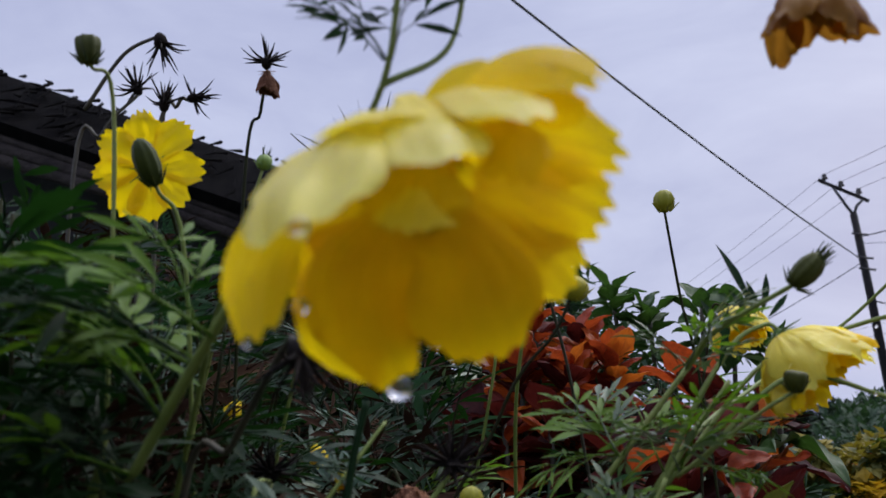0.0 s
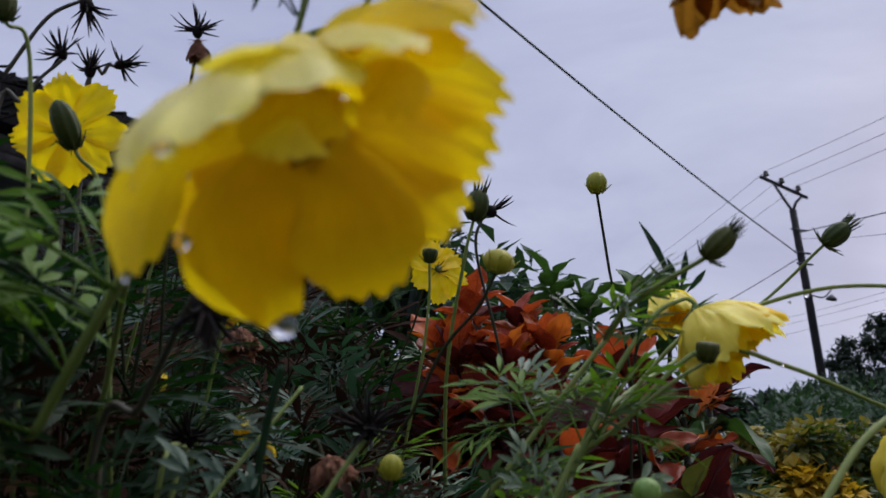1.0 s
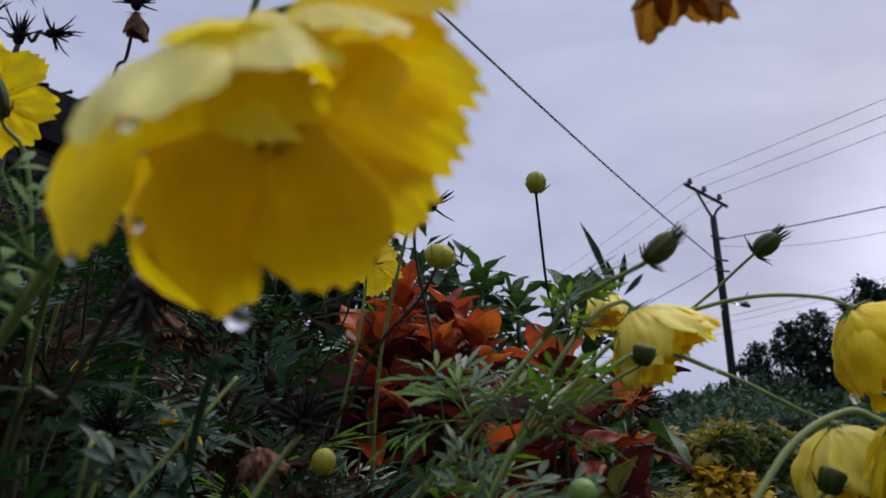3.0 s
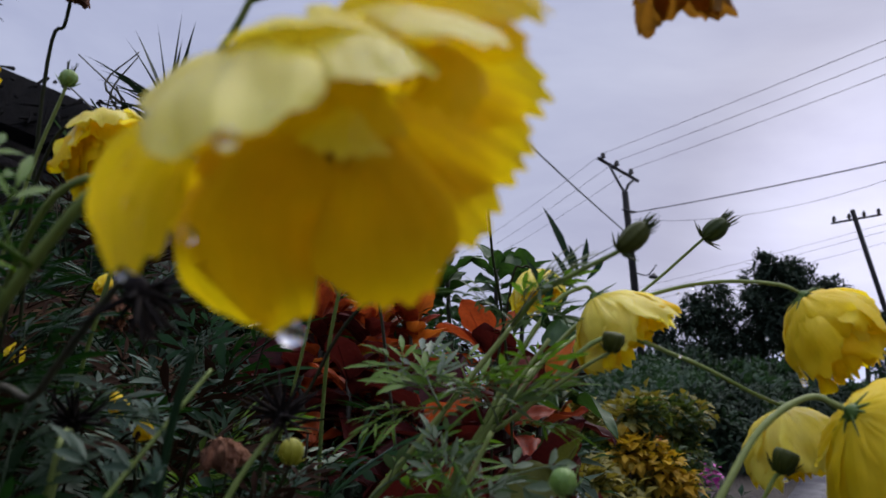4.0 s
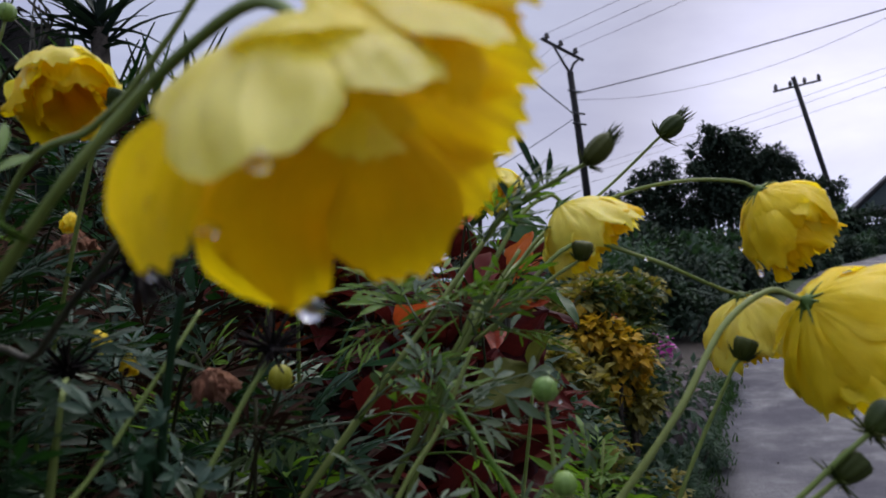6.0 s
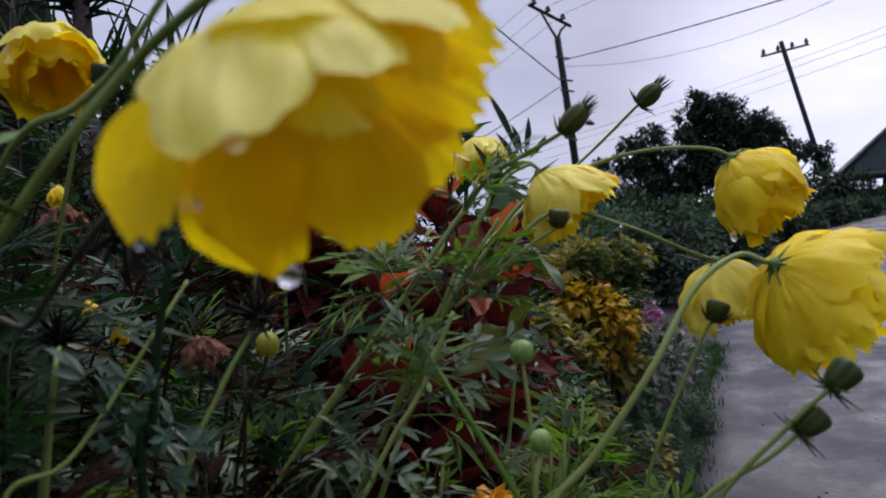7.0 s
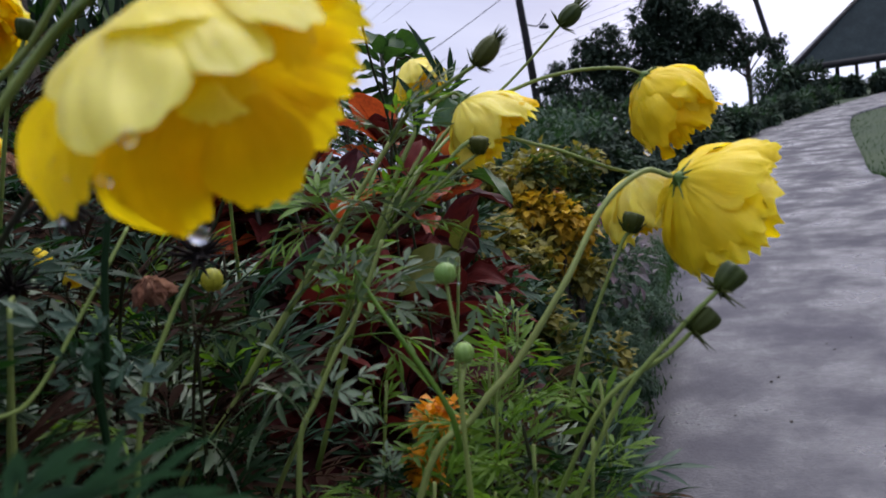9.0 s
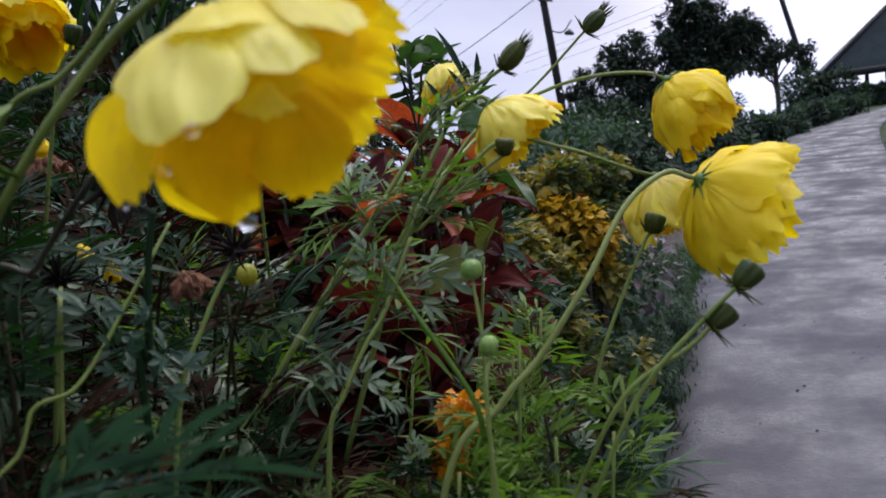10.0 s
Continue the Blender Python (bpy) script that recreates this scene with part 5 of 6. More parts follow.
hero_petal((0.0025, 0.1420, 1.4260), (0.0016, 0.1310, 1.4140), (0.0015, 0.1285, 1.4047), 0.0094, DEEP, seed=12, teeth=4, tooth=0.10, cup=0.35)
hero_petal((0.0022, 0.1285, 1.4110), (0.0014, 0.1268, 1.4066), (0.0013, 0.1258, 1.4026), 0.0068, LEMON, seed=17, teeth=4, tooth=0.22, cup=0.30, round_=0.45)
hero_petal((0.0041, 0.1500, 1.4347), (0.0138, 0.1330, 1.4295), (0.0204, 0.1175, 1.4180), 0.0080, PALE, seed=10, teeth=2, tooth=0.05, cup=0.30, face=(0.15, -0.75, 0.65), ribs=0.008, beads=10)
hero_petal((-0.0004, 0.1520, 1.4369), (0.0030, 0.1320, 1.4247), (0.0072, 0.1156, 1.4118), 0.0094, PALE, seed=11, teeth=2, tooth=0.05, cup=0.32, face=(0.0, -0.8, 0.6), round_=0.15, ribs=0.008, beads=14)
hero_petal((-0.0049, 0.1520, 1.4324), (-0.0142, 0.1310, 1.4190), (-0.0155, 0.1165, 1.4022), 0.0134, PALE, seed=13, teeth=3, tooth=0.03, cup=0.28, face=(-0.35, -0.75, 0.55), round_=0.12, ribs=0.008, ripple=0.05, beads=20)
hero_petal((-0.0049, 0.1560, 1.4300), (-0.0180, 0.1440, 1.4235), (-0.0250, 0.1360, 1.4120), 0.0100, PALE, seed=19, teeth=3, tooth=0.03, cup=0.3, face=(-0.5, -0.6, 0.6), round_=0.15, ribs=0.008)
hero_petal((-0.0020, 0.1575, 1.4300), (-0.0021, 0.1430, 1.4304), (-0.0012, 0.1280, 1.4233), 0.0150, PALE, seed=26, teeth=1, tooth=0.02, cup=0.30, face=(0.0, -0.7, 0.7), round_=0.2, ribs=0.008)
hero_petal((0.0010, 0.1575, 1.4300), (0.0084, 0.1420, 1.4314), (0.0181, 0.1280, 1.4255), 0.0105, LEMON, seed=27, teeth=3, tooth=0.05, cup=0.30, face=(0.1, -0.7, 0.7), round_=0.2, ribs=0.008)
hero_petal((0.0010, 0.1580, 1.4280), (0.0084, 0.1530, 1.4328), (0.0208, 0.1470, 1.4340), 0.0115, YELLOW, seed=28, teeth=4, tooth=0.06, cup=0.2, face=(0.1, -1, 0.2), ribs=0.008)
calyx(hero, (-0.002, 0.159, 1.427), (0.15, -0.7, -0.6), 0.0036, BUD, 4)
bm = bmesh.new()
lathe(bm, V(0.0042, 0.1490, 1.4132), (-0.1, -1, -0.15), ((0, 0.0060), (0.002, 0.0058), (0.0042, 0.0044), (0.0052, 0.0020), (0.0054, 0.0002)), 18, 9, 0.06)
part("flower_heart", bm, HEART, hero, "reddish brown flower heart")
rng = random.Random(2)
for k in range(34):
    f = rng.uniform(-1, 1)
    a = V(0.0046 + 0.0042 * f + rng.uniform(-0.001, 0.001), 0.1445, 1.4122 + 0.0030 * f + rng.uniform(-0.0015, 0.0015))
    bm = bmesh.new()
    needle(bm, a, a + V(rng.uniform(-0.0015, 0.0015), -0.0055, -0.0015 + rng.uniform(-0.002, 0.002)), 0.00045)
    part("stamen", bm, HEART, hero, "reddish brown stamen")
stalk(hero, ((-0.20, 0.44, -0.02), (-0.19, 0.42, 0.9), (-0.135, 0.320, 1.315), (-0.10, 0.280, 1.360), (-0.0735, 0.255, 1.392), (-0.054, 0.238, 1.414), (-0.032, 0.225, 1.435), (-0.0165, 0.203, 1.4435), (-0.0080, 0.188, 1.4450), (-0.0030, 0.172, 1.4390), (-0.0022, 0.162, 1.4300)), 0.0021, 0.0013, STEM)
rng = random.Random(14)
for at, n_ in (((-0.066, 0.248, 1.400), 2), ((-0.0735, 0.255, 1.392), 3), ((-0.088, 0.268, 1.376), 4), ((-0.102, 0.280, 1.358), 5), ((-0.125, 0.305, 1.330), 5), ((-0.135, 0.320, 1.30), 4)):
    for k in range(n_):
        g = rng.uniform(1.9, 4.6)
        leaf_at(hero, rng.choice(LEAVES[rng.choice(("dark", "dark", "bright"))]), V(*at), V(math.cos(g), math.sin(g) * 0.35, rng.uniform(0.2, 1.1)), rng.uniform(0.5, 0.75), rng.uniform(-0.5, 0.5))


def drop(place, r, stretch, label="clear hanging water drop"):
    bm = bmesh.new()
    prof = [(r * stretch * (1 + math.sin(h * math.pi / 2 - 0)) if h > 0 else r * (1 + math.sin(h * math.pi / 2)), r * max(0.04, math.cos(h * math.pi / 2) ** (1.0 if h < 0 else 1.4))) for h in (-0.98, -0.8, -0.6, -0.4, -0.2, 0.0, 0.2, 0.4, 0.6, 0.8, 0.97)]
    prof = [(r * math.sin(h * math.pi / 2) * (stretch if h > 0 else 1.0), q) for (p, q), h in zip(prof, (-0.98, -0.8, -0.6, -0.4, -0.2, 0.0, 0.2, 0.4, 0.6, 0.8, 0.97))]
    lathe(bm, place, (0, 0, 1), prof, 20)
    bmesh.ops.recalc_face_normals(bm, faces=bm.faces)
    return solid("water_drop", bm, WATER, label, "water drop", "water drops")


drop((-0.0040, 0.1612, 1.3800), 0.0025, 0.8)
drop((-0.0216, 0.1512, 1.3954), 0.0017, 0.9)
drop((-0.0152, 0.1165, 1.4024), 0.0017, 1.1)
drop((-0.0310, 0.1495, 1.3885), 0.0007, 1.2)


# ---------------------------------------------------------------- withered flower hanging overhead
withered((0.124, 0.243, 1.508), (0.0, 0.05, -1), 0.030, "withered amber-brown flower hanging downwards", ((0.55, 0.02, -0.02), (0.53, 0.03, 0.9), (0.42, 0.08, 1.50), (0.22, 0.20, 1.62), (0.135, 0.24, 1.56)), 5, None, 9, (62, 8), 0.24)

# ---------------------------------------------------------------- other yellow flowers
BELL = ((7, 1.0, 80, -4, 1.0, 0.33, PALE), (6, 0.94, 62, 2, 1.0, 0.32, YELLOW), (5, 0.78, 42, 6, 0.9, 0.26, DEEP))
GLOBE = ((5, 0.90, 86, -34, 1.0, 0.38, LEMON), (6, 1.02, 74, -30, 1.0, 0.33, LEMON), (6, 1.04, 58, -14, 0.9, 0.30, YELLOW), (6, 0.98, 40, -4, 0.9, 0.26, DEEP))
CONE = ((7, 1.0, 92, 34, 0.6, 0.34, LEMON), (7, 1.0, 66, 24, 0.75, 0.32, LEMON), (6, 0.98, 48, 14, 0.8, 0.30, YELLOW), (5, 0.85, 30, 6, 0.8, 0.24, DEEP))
OPEN = ((6, 0.96, 92, -20, 1.0, 0.42, PALE), (5, 1.0, 70, -8, 1.0, 0.42, YELLOW), (5, 0.90, 46, -6, 0.9, 0.36, DEEP))
FLAT = ((8, 1.0, 90, 96, 1.0, 0.33, YELLOW),)

fD = bloom("cosmos_flower", (0.1795, 0.4420, 1.4085), (0.50, -0.28, -0.82), 0.050, BELL, "pale yellow double flower nodding among leaves", 31)
stalk(fD, ((0.055, 0.4525, 1.20), (0.1114, 0.4300, 1.3428), (0.150, 0.440, 1.400), (0.172, 0.443, 1.414), (0.1795, 0.4420, 1.4110)), 0.0018, 0.001)
fH = bloom("cosmos_flower", (0.2905, 0.4120, 1.4080), (0.56, -0.18, -0.80), 0.053, GLOBE, "yellow double flower like a closed bell, dripping", 22)
stalk(fH, ((0.110, 0.430, 1.335), (0.175, 0.455, 1.395), (0.2273, 0.4600, 1.4130), (0.2531, 0.4365, 1.4178), (0.2780, 0.4180, 1.4150), (0.2905, 0.4120, 1.4090)), 0.0014, 0.001)
fI = bloom("cosmos_flower", (0.2545, 0.3366, 1.3500), (0.70, -0.10, -0.56), 0.057, CONE, "large bright yellow double flower seen from behind, ribbed petals", 23, calyx_r=0.0052)
stalk(fI, ((-0.02, 0.38, 0.0), (0.02, 0.36, 0.9), (0.080, 0.338, 1.200), (0.1193, 0.3323, 1.2541), (0.1428, 0.3295, 1.2748), (0.1727, 0.3242, 1.3109), (0.205, 0.3343, 1.3435), (0.2346, 0.3399, 1.3569), (0.2500, 0.3370, 1.3520)), 0.0020, 0.0014, STEM)
fG = bloom("cosmos_flower", (0.2864, 0.4317, 1.3467), (0.28, -0.10, -0.95), 0.050, BELL, "yellow double flower hanging behind a bud", 24)
stalk(fG, ((0.12, 0.41, 1.345), (0.170, 0.415, 1.385), (0.2155, 0.4176, 1.3755), (0.2617, 0.4243, 1.3560), (0.2853, 0.4317, 1.3478)), 0.0014, 0.001)
f2 = bloom("cosmos_flower", (-0.086, 0.482, 1.4985), (0.22, -0.60, -0.76), 0.045, OPEN, "yellow double flower with pale frilled rim, facing down", 25, heart=False, calyx_r=0.0)
stalk(f2, ((-0.24, 0.56, 0.2), (-0.18, 0.53, 1.25), (-0.124, 0.50, 1.47), (-0.100, 0.490, 1.507), (-0.086, 0.480, 1.5040)), 0.0012, 0.001)
fE2 = bloom("cosmos_flower", (0.3085, 0.900, 1.4740), (0.15, -0.3, -0.95), 0.056, BELL, "pale yellow double flower among leaf tips", 27)
stalk(fE2, ((0.24, 0.92, 0.2), (0.26, 0.92, 1.2), (0.285, 0.91, 1.45), (0.300, 0.905, 1.478), (0.3085, 0.900, 1.476)), 0.002, 0.001)
fl = bloom("cosmos_flower", (-0.1594, 0.4420, 1.5152), (0.10, -1.0, -0.05), 0.031, FLAT, "flat yellow single flower with notched petals", 28, cup=0.1)
stalk(fl, ((-0.12, 0.50, 0.2), (-0.135, 0.49, 1.25), (-0.148, 0.47, 1.46), (-0.159, 0.450, 1.512)), 0.0011, 0.001)
fs = bloom("cosmos_flower", (0.055, 0.790, 1.488), (0.5, -0.75, 0.25), 0.034, FLAT, "small lemon yellow flower beside red leaves", 29, cup=0.15)
stalk(fs, ((-0.06, 0.82, 0.2), (-0.02, 0.81, 1.2), (0.035, 0.80, 1.45), (0.054, 0.795, 1.486)), 0.0011, 0.001)

# ---------------------------------------------------------------- buds
round_bud((0.1610, 0.3843, 1.3775), (0.1, -0.2, 1), 0.0052, "round dark green bud before a yellow flower", BUDD, ((0.112, 0.415, 1.34), (0.145, 0.392, 1.368)), seed=1)
round_bud((0.1566, 0.3631, 1.4236), (0.62, -0.25, 0.62), 0.0054, "long dark bud with shaggy bract tips", BUDD, ((0.0132, 0.4341, 1.2593), (0.0872, 0.419, 1.3506), (0.1207, 0.411, 1.3917), (0.1294, 0.3865, 1.4076)), (0.0016, 0.0011), 1.0, 1.7, 2, bract=(1.3, 0.7))
round_bud((0.2924, 0.5148, 1.4548), (0.68, -0.3, 0.55), 0.0066, "dark opening bud with thin spiky sepals", BUDD, ((0.0542, 0.4525, 1.2332), (0.1114, 0.43, 1.3428), (0.190, 0.510, 1.385), (0.2576, 0.5369, 1.4207)), (0.0016, 0.0010), 1.0, 1.5, 3, bract=(1.4, 0.5))
round_bud((0.2551, 0.3925, 1.3160), (0.35, -0.1, 0.9), 0.0066, "dark green bud with a water drop beneath", BUDD, ((0.2027, 0.4021, 1.2094), (0.2187, 0.3985, 1.2535), (0.2489, 0.3944, 1.3084)), (0.0014, 0.001), 0, 1, 4)
round_bud((0.2050, 0.2700, 1.2885), (0.75, -0.15, 0.55), 0.0062, "dark closed bud with drooping bracts", BUDD, ((0.14, 0.31, 1.20), (0.165, 0.2873, 1.2591), (0.1945, 0.2750, 1.2795)), (0.0013, 0.0010), 0, 1.15, 5, bract=(1.5, -0.05))
round_bud((0.2165, 0.2640, 1.3060), (0.75, -0.1, 0.6), 0.0064, "dark closed bud behind the large yellow flower", BUDD, ((0.145, 0.30, 1.20), (0.1708, 0.2836, 1.2591), (0.2000, 0.2700, 1.2920)), (0.0013, 0.0011), 0, 1.15, 6, bract=(1.6, 0.0))
round_bud((0.1124, 0.3285, 1.3220), (0.02, 0, 1), 0.0053, "round pale green bud on an upright stem", BUD, ((0.100, 0.310, 1.20), (0.1097, 0.3191, 1.2859)), (0.0011, 0.0009), 0, 0.95, 7, bract=(0.9, 1.5))
round_bud((0.1081, 0.3056, 1.2890), (0.0, 0, 1), 0.0045, "small pale green bud on an upright stem", BUD, ((0.098, 0.298, 1.18), (0.1010, 0.2998, 1.2682)), (0.0013, 0.0010), 0, 1.05, 8, bract=(0.7, 1.2))
round_bud((0.1860, 0.6741, 1.5310), (0.05, 0, 1), 0.0085, "olive bud on a tall thin stem against the sky", BUDY, ((0.24, 0.72, 0.6), (0.215, 0.70, 1.3), (0.1956, 0.6871, 1.4668)), (0.0013, 0.0011), 0, 1.1, 9)
round_bud((0.0720, 0.455, 1.4330), (0.3, 0, 1), 0.0085, "plump yellow-green bud beginning to open", BUDY, ((-0.06, 0.52, 0.6), (-0.02, 0.49, 1.22), (0.030, 0.47, 1.37), (0.062, 0.457, 1.415)), (0.0012, 0.0009), 0, 0.8, 10)
round_bud((0.0116, 0.4153, 1.3270), (0.1, 0, 1), 0.0055, "small yellow bud low among the leaves", BUDY, ((-0.05, 0.45, 1.0), (-0.01, 0.43, 1.26)), (0.0012, 0.0009), 0, 1.1, 11)
round_bud((-0.116, 0.530, 1.538), (0.2, 0, 1), 0.0052, "small pale bud above a yellow flower", BUD, ((-0.19, 0.58, 1.3), (-0.14, 0.545, 1.4742)), (0.0013, 0.001), 0.4, 1, 12)
round_bud((-0.1608, 0.3655, 1.5430), (-0.1, 0, 1), 0.0060, "olive bud high on a thin stem", BUDD, ((-0.16, 0.40, 1.3), (-0.1547, 0.3821, 1.5187)), (0.0012, 0.0009), 0, 1.2, 13)
round_bud((-0.1425, 0.4075, 1.4940), (-0.28, -0.45, 1), 0.0062, "dark green long bud before a flat yellow flower", BUDD, ((-0.125, 0.44, 1.2), (-0.130, 0.42, 1.45)), (0.0014, 0.001), 0, 2.0, 14)
round_bud((-0.056, 0.447, 1.4700), (0.3, -0.2, 1), 0.0048, "dark green bud beside a yellow flower", BUDD, ((-0.14, 0.53, 1.2), (-0.075, 0.465, 1.43)), (0.0013, 0.001), 0.0, 1.2, 16)

# ---------------------------------------------------------------- dry heads
seed_head((0.0041, 0.3516, 1.3537), (0.2, -0.5, 0.8), 0.019, "black star-shaped dry seed head on a green stem", ((-0.06, 0.33, 1.15), (-0.0347, 0.338, 1.2829), (-0.015, 0.346, 1.325)), 30, 1)
seed_head((-0.0768, 0.3788, 1.3515), (0.0, -0.5, 0.8), 0.019, "black dry seed head with bristling needles", ((-0.13, 0.40, 1.10), (-0.0858, 0.3727, 1.3074)), 26, 2)
sm = STEMD
seed_head((-0.0385, 0.2430, 1.3935), (0.45, -0.3, -0.75), 0.019, "black drooping seed head on a dark dry stem", ((-0.14, 0.36, 0.9), (-0.105, 0.335, 1.32), (-0.0735, 0.30, 1.366), (-0.045, 0.252, 1.396)), 26, 17, sm)
round_bud((0.074, 0.6009, 1.4942), (0.25, -0.2, 1), 0.0085, "dark shaggy bud among dry needles", BUDD, ((0.05, 0.70, 1.25), (0.052, 0.64, 1.38), (0.066, 0.605, 1.4642)), (0.0016, 0.0011), 0.8, 1.4, 18)
seed_head((0.0878, 0.6079, 1.5028), (0.9, -0.1, 0.25), 0.026, "few black dry needles beside a bud", ((0.12, 0.72, 1.28), (0.095, 0.65, 1.40), (0.076, 0.61, 1.4728)), 6, 19, sm, 0.6)
round_bud((0.0399, 0.5888, 1.4615), (0.1, 0, 1), 0.0055, "small dark bud beside a lemon flower", BUDD, ((0.00, 0.64, 1.25), (0.03, 0.60, 1.38), (0.0385, 0.592, 1.4315)), (0.0012, 0.0009), 0, 1.0, 20)
LITTLE = ((5, 1.0, 34, -14, 1.0, 0.36, LEMON), (4, 0.9, 20, -6, 1.0, 0.3, YELLOW))
for k, at in enumerate(((-0.079, 0.5071, 1.3583), (-0.063, 0.51, 1.3434), (-0.0922, 0.5549, 1.428), (-0.1417, 0.5746, 1.3878))):
    lf = bloom("cosmos_flower", at, (0.3 - 0.2 * k, -0.4, -0.6), 0.0135, LITTLE, "small half-closed yellow flower deep in the foliage", 60 + k, calyx_r=0.0022, heart=False)
    stalk(lf, ((at[0] - 0.12, at[1] + 0.12, 0.9), (at[0] - 0.03, at[1] + 0.03, at[2] - 0.06), at), 0.001, 0.0008)
seed_head((-0.194, 0.5101, 1.5905), (-0.3, 0, 0.9), 0.018, "black spiky seed head against the sky", ((-0.24, 0.52, 0.9), (-0.235, 0.51, 1.50), (-0.215, 0.508, 1.56)), 20, 3, sm)
seed_head((-0.1793, 0.5193, 1.5826), (0.1, 0, 1.0), 0.020, "black spiky seed head against the sky", ((-0.20, 0.53, 1.0), (-0.195, 0.525, 1.50), (-0.183, 0.52, 1.565)), 18, 4, sm)
seed_head((-0.1611, 0.5236, 1.5881), (0.9, 0, 0.25), 0.018, "black spiky seed head bent sideways", ((-0.19, 0.53, 1.0), (-0.185, 0.527, 1.53), (-0.172, 0.524, 1.583)), 16, 5, sm)
seed_head((-0.1128, 0.5268, 1.6129), (0.0, 0, 1.0), 0.020, "black spiky seed head on a brown withered flower", (), 20, 6, sm)
seed_head((-0.176, 0.500, 1.618), (0.2, 0, -1.0), 0.024, "black drooping spiky seed head", ((-0.2251, 0.503, 1.5747), (-0.20, 0.50, 1.61)), 16, 7, sm)
withered((-0.1139, 0.5327, 1.608), (0.05, 0, -1), 0.020, "dry brown flower head on a bent stem", ((-0.15, 0.55, 0.9), (-0.135, 0.55, 1.50), (-0.121, 0.545, 1.585)), 7, DEADM, 7, (50, 5), 0.3)
withered((-0.0204, 0.4417, 1.3370), (0.15, -0.2, -1), 0.019, "crumpled pinkish-brown dead flower head", ((-0.120, 0.542, 0.9), (-0.0404, 0.4617, 1.3070)), 8, DEADM, 15, (75, 0), 0.27, 0.34)
withered((-0.10, 0.62, 1.42), (0.1, -0.2, -1), 0.026, "crumpled rust-brown dead flower head", ((-0.24, 0.72, 0.9), (-0.14, 0.65, 1.37)), 9, DEADM, 15, (75, 0), 0.27, 0.34)
# ---------------------------------------------------------------- marigold
mg = thing("marigold_flower", (0.124, 0.424, 1.205), "orange marigold flower low among leaves", "flower")
for k, (c, r) in enumerate((((0.1282, 0.427, 1.2193), 0.0135), ((0.1094, 0.4051, 1.2040), 0.0075))):
    bm = leaf_cloud(bmesh.new(), random.Random(40 + k), c, (r, r, r * 1.1), 240, 0.008, 0.8, 0.3)
    part("petals", bm, MARI, mg)
stalk(mg, ((0.12, 0.43, 0.2), (0.12, 0.43, 1.0), (0.127, 0.428, 1.21)), 0.002, 0.0015)

# ---------------------------------------------------------------- cosmos foliage
def top_at(x, y):
    """Height of the foliage over the bed."""
    z = 1.285 + 0.20 * (y - 0.42)
    if x < 0.02:
        z += min(0.30 * (0.02 - x), 0.14)
    if y > 0.75 and x < 0.1:
        z += 0.10 * (y - 0.75)
    if x > 0.10:
        z -= min(0.9 * (x - 0.10), 0.16) * (1.0 if y < 0.75 else 0.4)
    if 0.05 < x < 0.24 and y < 0.62:
        z -= 0.045
    return z


rng = random.Random(4)
spots = []
for k in range(900):
    y = 0.40 + 1.2 * rng.random() ** 1.3
    x = rng.uniform(-0.32 - 0.62 * y, 0.10 + 0.24 * y)
    if all((x - a) ** 2 + (y - b) ** 2 > (0.052 + 0.04 * (y - 0.4)) ** 2 for a, b in spots):
        spots.append((x, y))
    if len(spots) > 118:
        break
for k, (x, y) in enumerate(spots):
    if 0.06 < x < 0.42 and 0.56 < y < 1.05:
        continue
    top = top_at(x, y) + rng.uniform(-0.05, 0.035)
    # near-black leaves on the left paint the deep shade there
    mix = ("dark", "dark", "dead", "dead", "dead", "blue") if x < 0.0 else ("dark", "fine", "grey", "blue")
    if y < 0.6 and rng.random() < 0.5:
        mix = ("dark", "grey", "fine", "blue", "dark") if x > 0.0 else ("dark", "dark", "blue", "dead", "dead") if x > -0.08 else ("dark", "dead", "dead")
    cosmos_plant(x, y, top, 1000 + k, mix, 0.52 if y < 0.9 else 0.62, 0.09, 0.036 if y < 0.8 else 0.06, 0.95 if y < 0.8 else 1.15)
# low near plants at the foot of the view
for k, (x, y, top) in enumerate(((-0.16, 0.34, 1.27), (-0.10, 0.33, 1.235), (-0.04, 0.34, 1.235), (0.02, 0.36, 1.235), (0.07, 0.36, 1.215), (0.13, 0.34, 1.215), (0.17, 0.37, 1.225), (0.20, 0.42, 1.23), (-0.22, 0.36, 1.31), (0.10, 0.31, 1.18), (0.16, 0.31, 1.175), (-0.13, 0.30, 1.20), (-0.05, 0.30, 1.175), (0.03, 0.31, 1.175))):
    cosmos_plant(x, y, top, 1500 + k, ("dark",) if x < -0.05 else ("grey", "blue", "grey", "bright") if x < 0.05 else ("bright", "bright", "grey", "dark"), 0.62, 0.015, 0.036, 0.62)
# a leafy shoot arching over from the bed, behind the large flower
shoot = thing("cosmos_plant", (-0.24, 0.50, 0.0), "cosmos shoot arching over with feathery leaves against the sky", "plant", "cosmos plants")
stalk(shoot, ((-0.24, 0.50, -0.02), (-0.22, 0.47, 1.0), (-0.12, 0.38, 1.34), (-0.0775, 0.300, 1.4190), (-0.050, 0.272, 1.4330), (-0.034, 0.255, 1.4450), (-0.012, 0.240, 1.475), (-0.004, 0.232, 1.515), (0.006, 0.225, 1.56)), 0.0014, 0.0009, STEM)
stalk(shoot, ((-0.012, 0.240, 1.475), (0.010, 0.255, 1.495), (0.018, 0.262, 1.54)), 0.0012, 0.0008)
rng = random.Random(12)
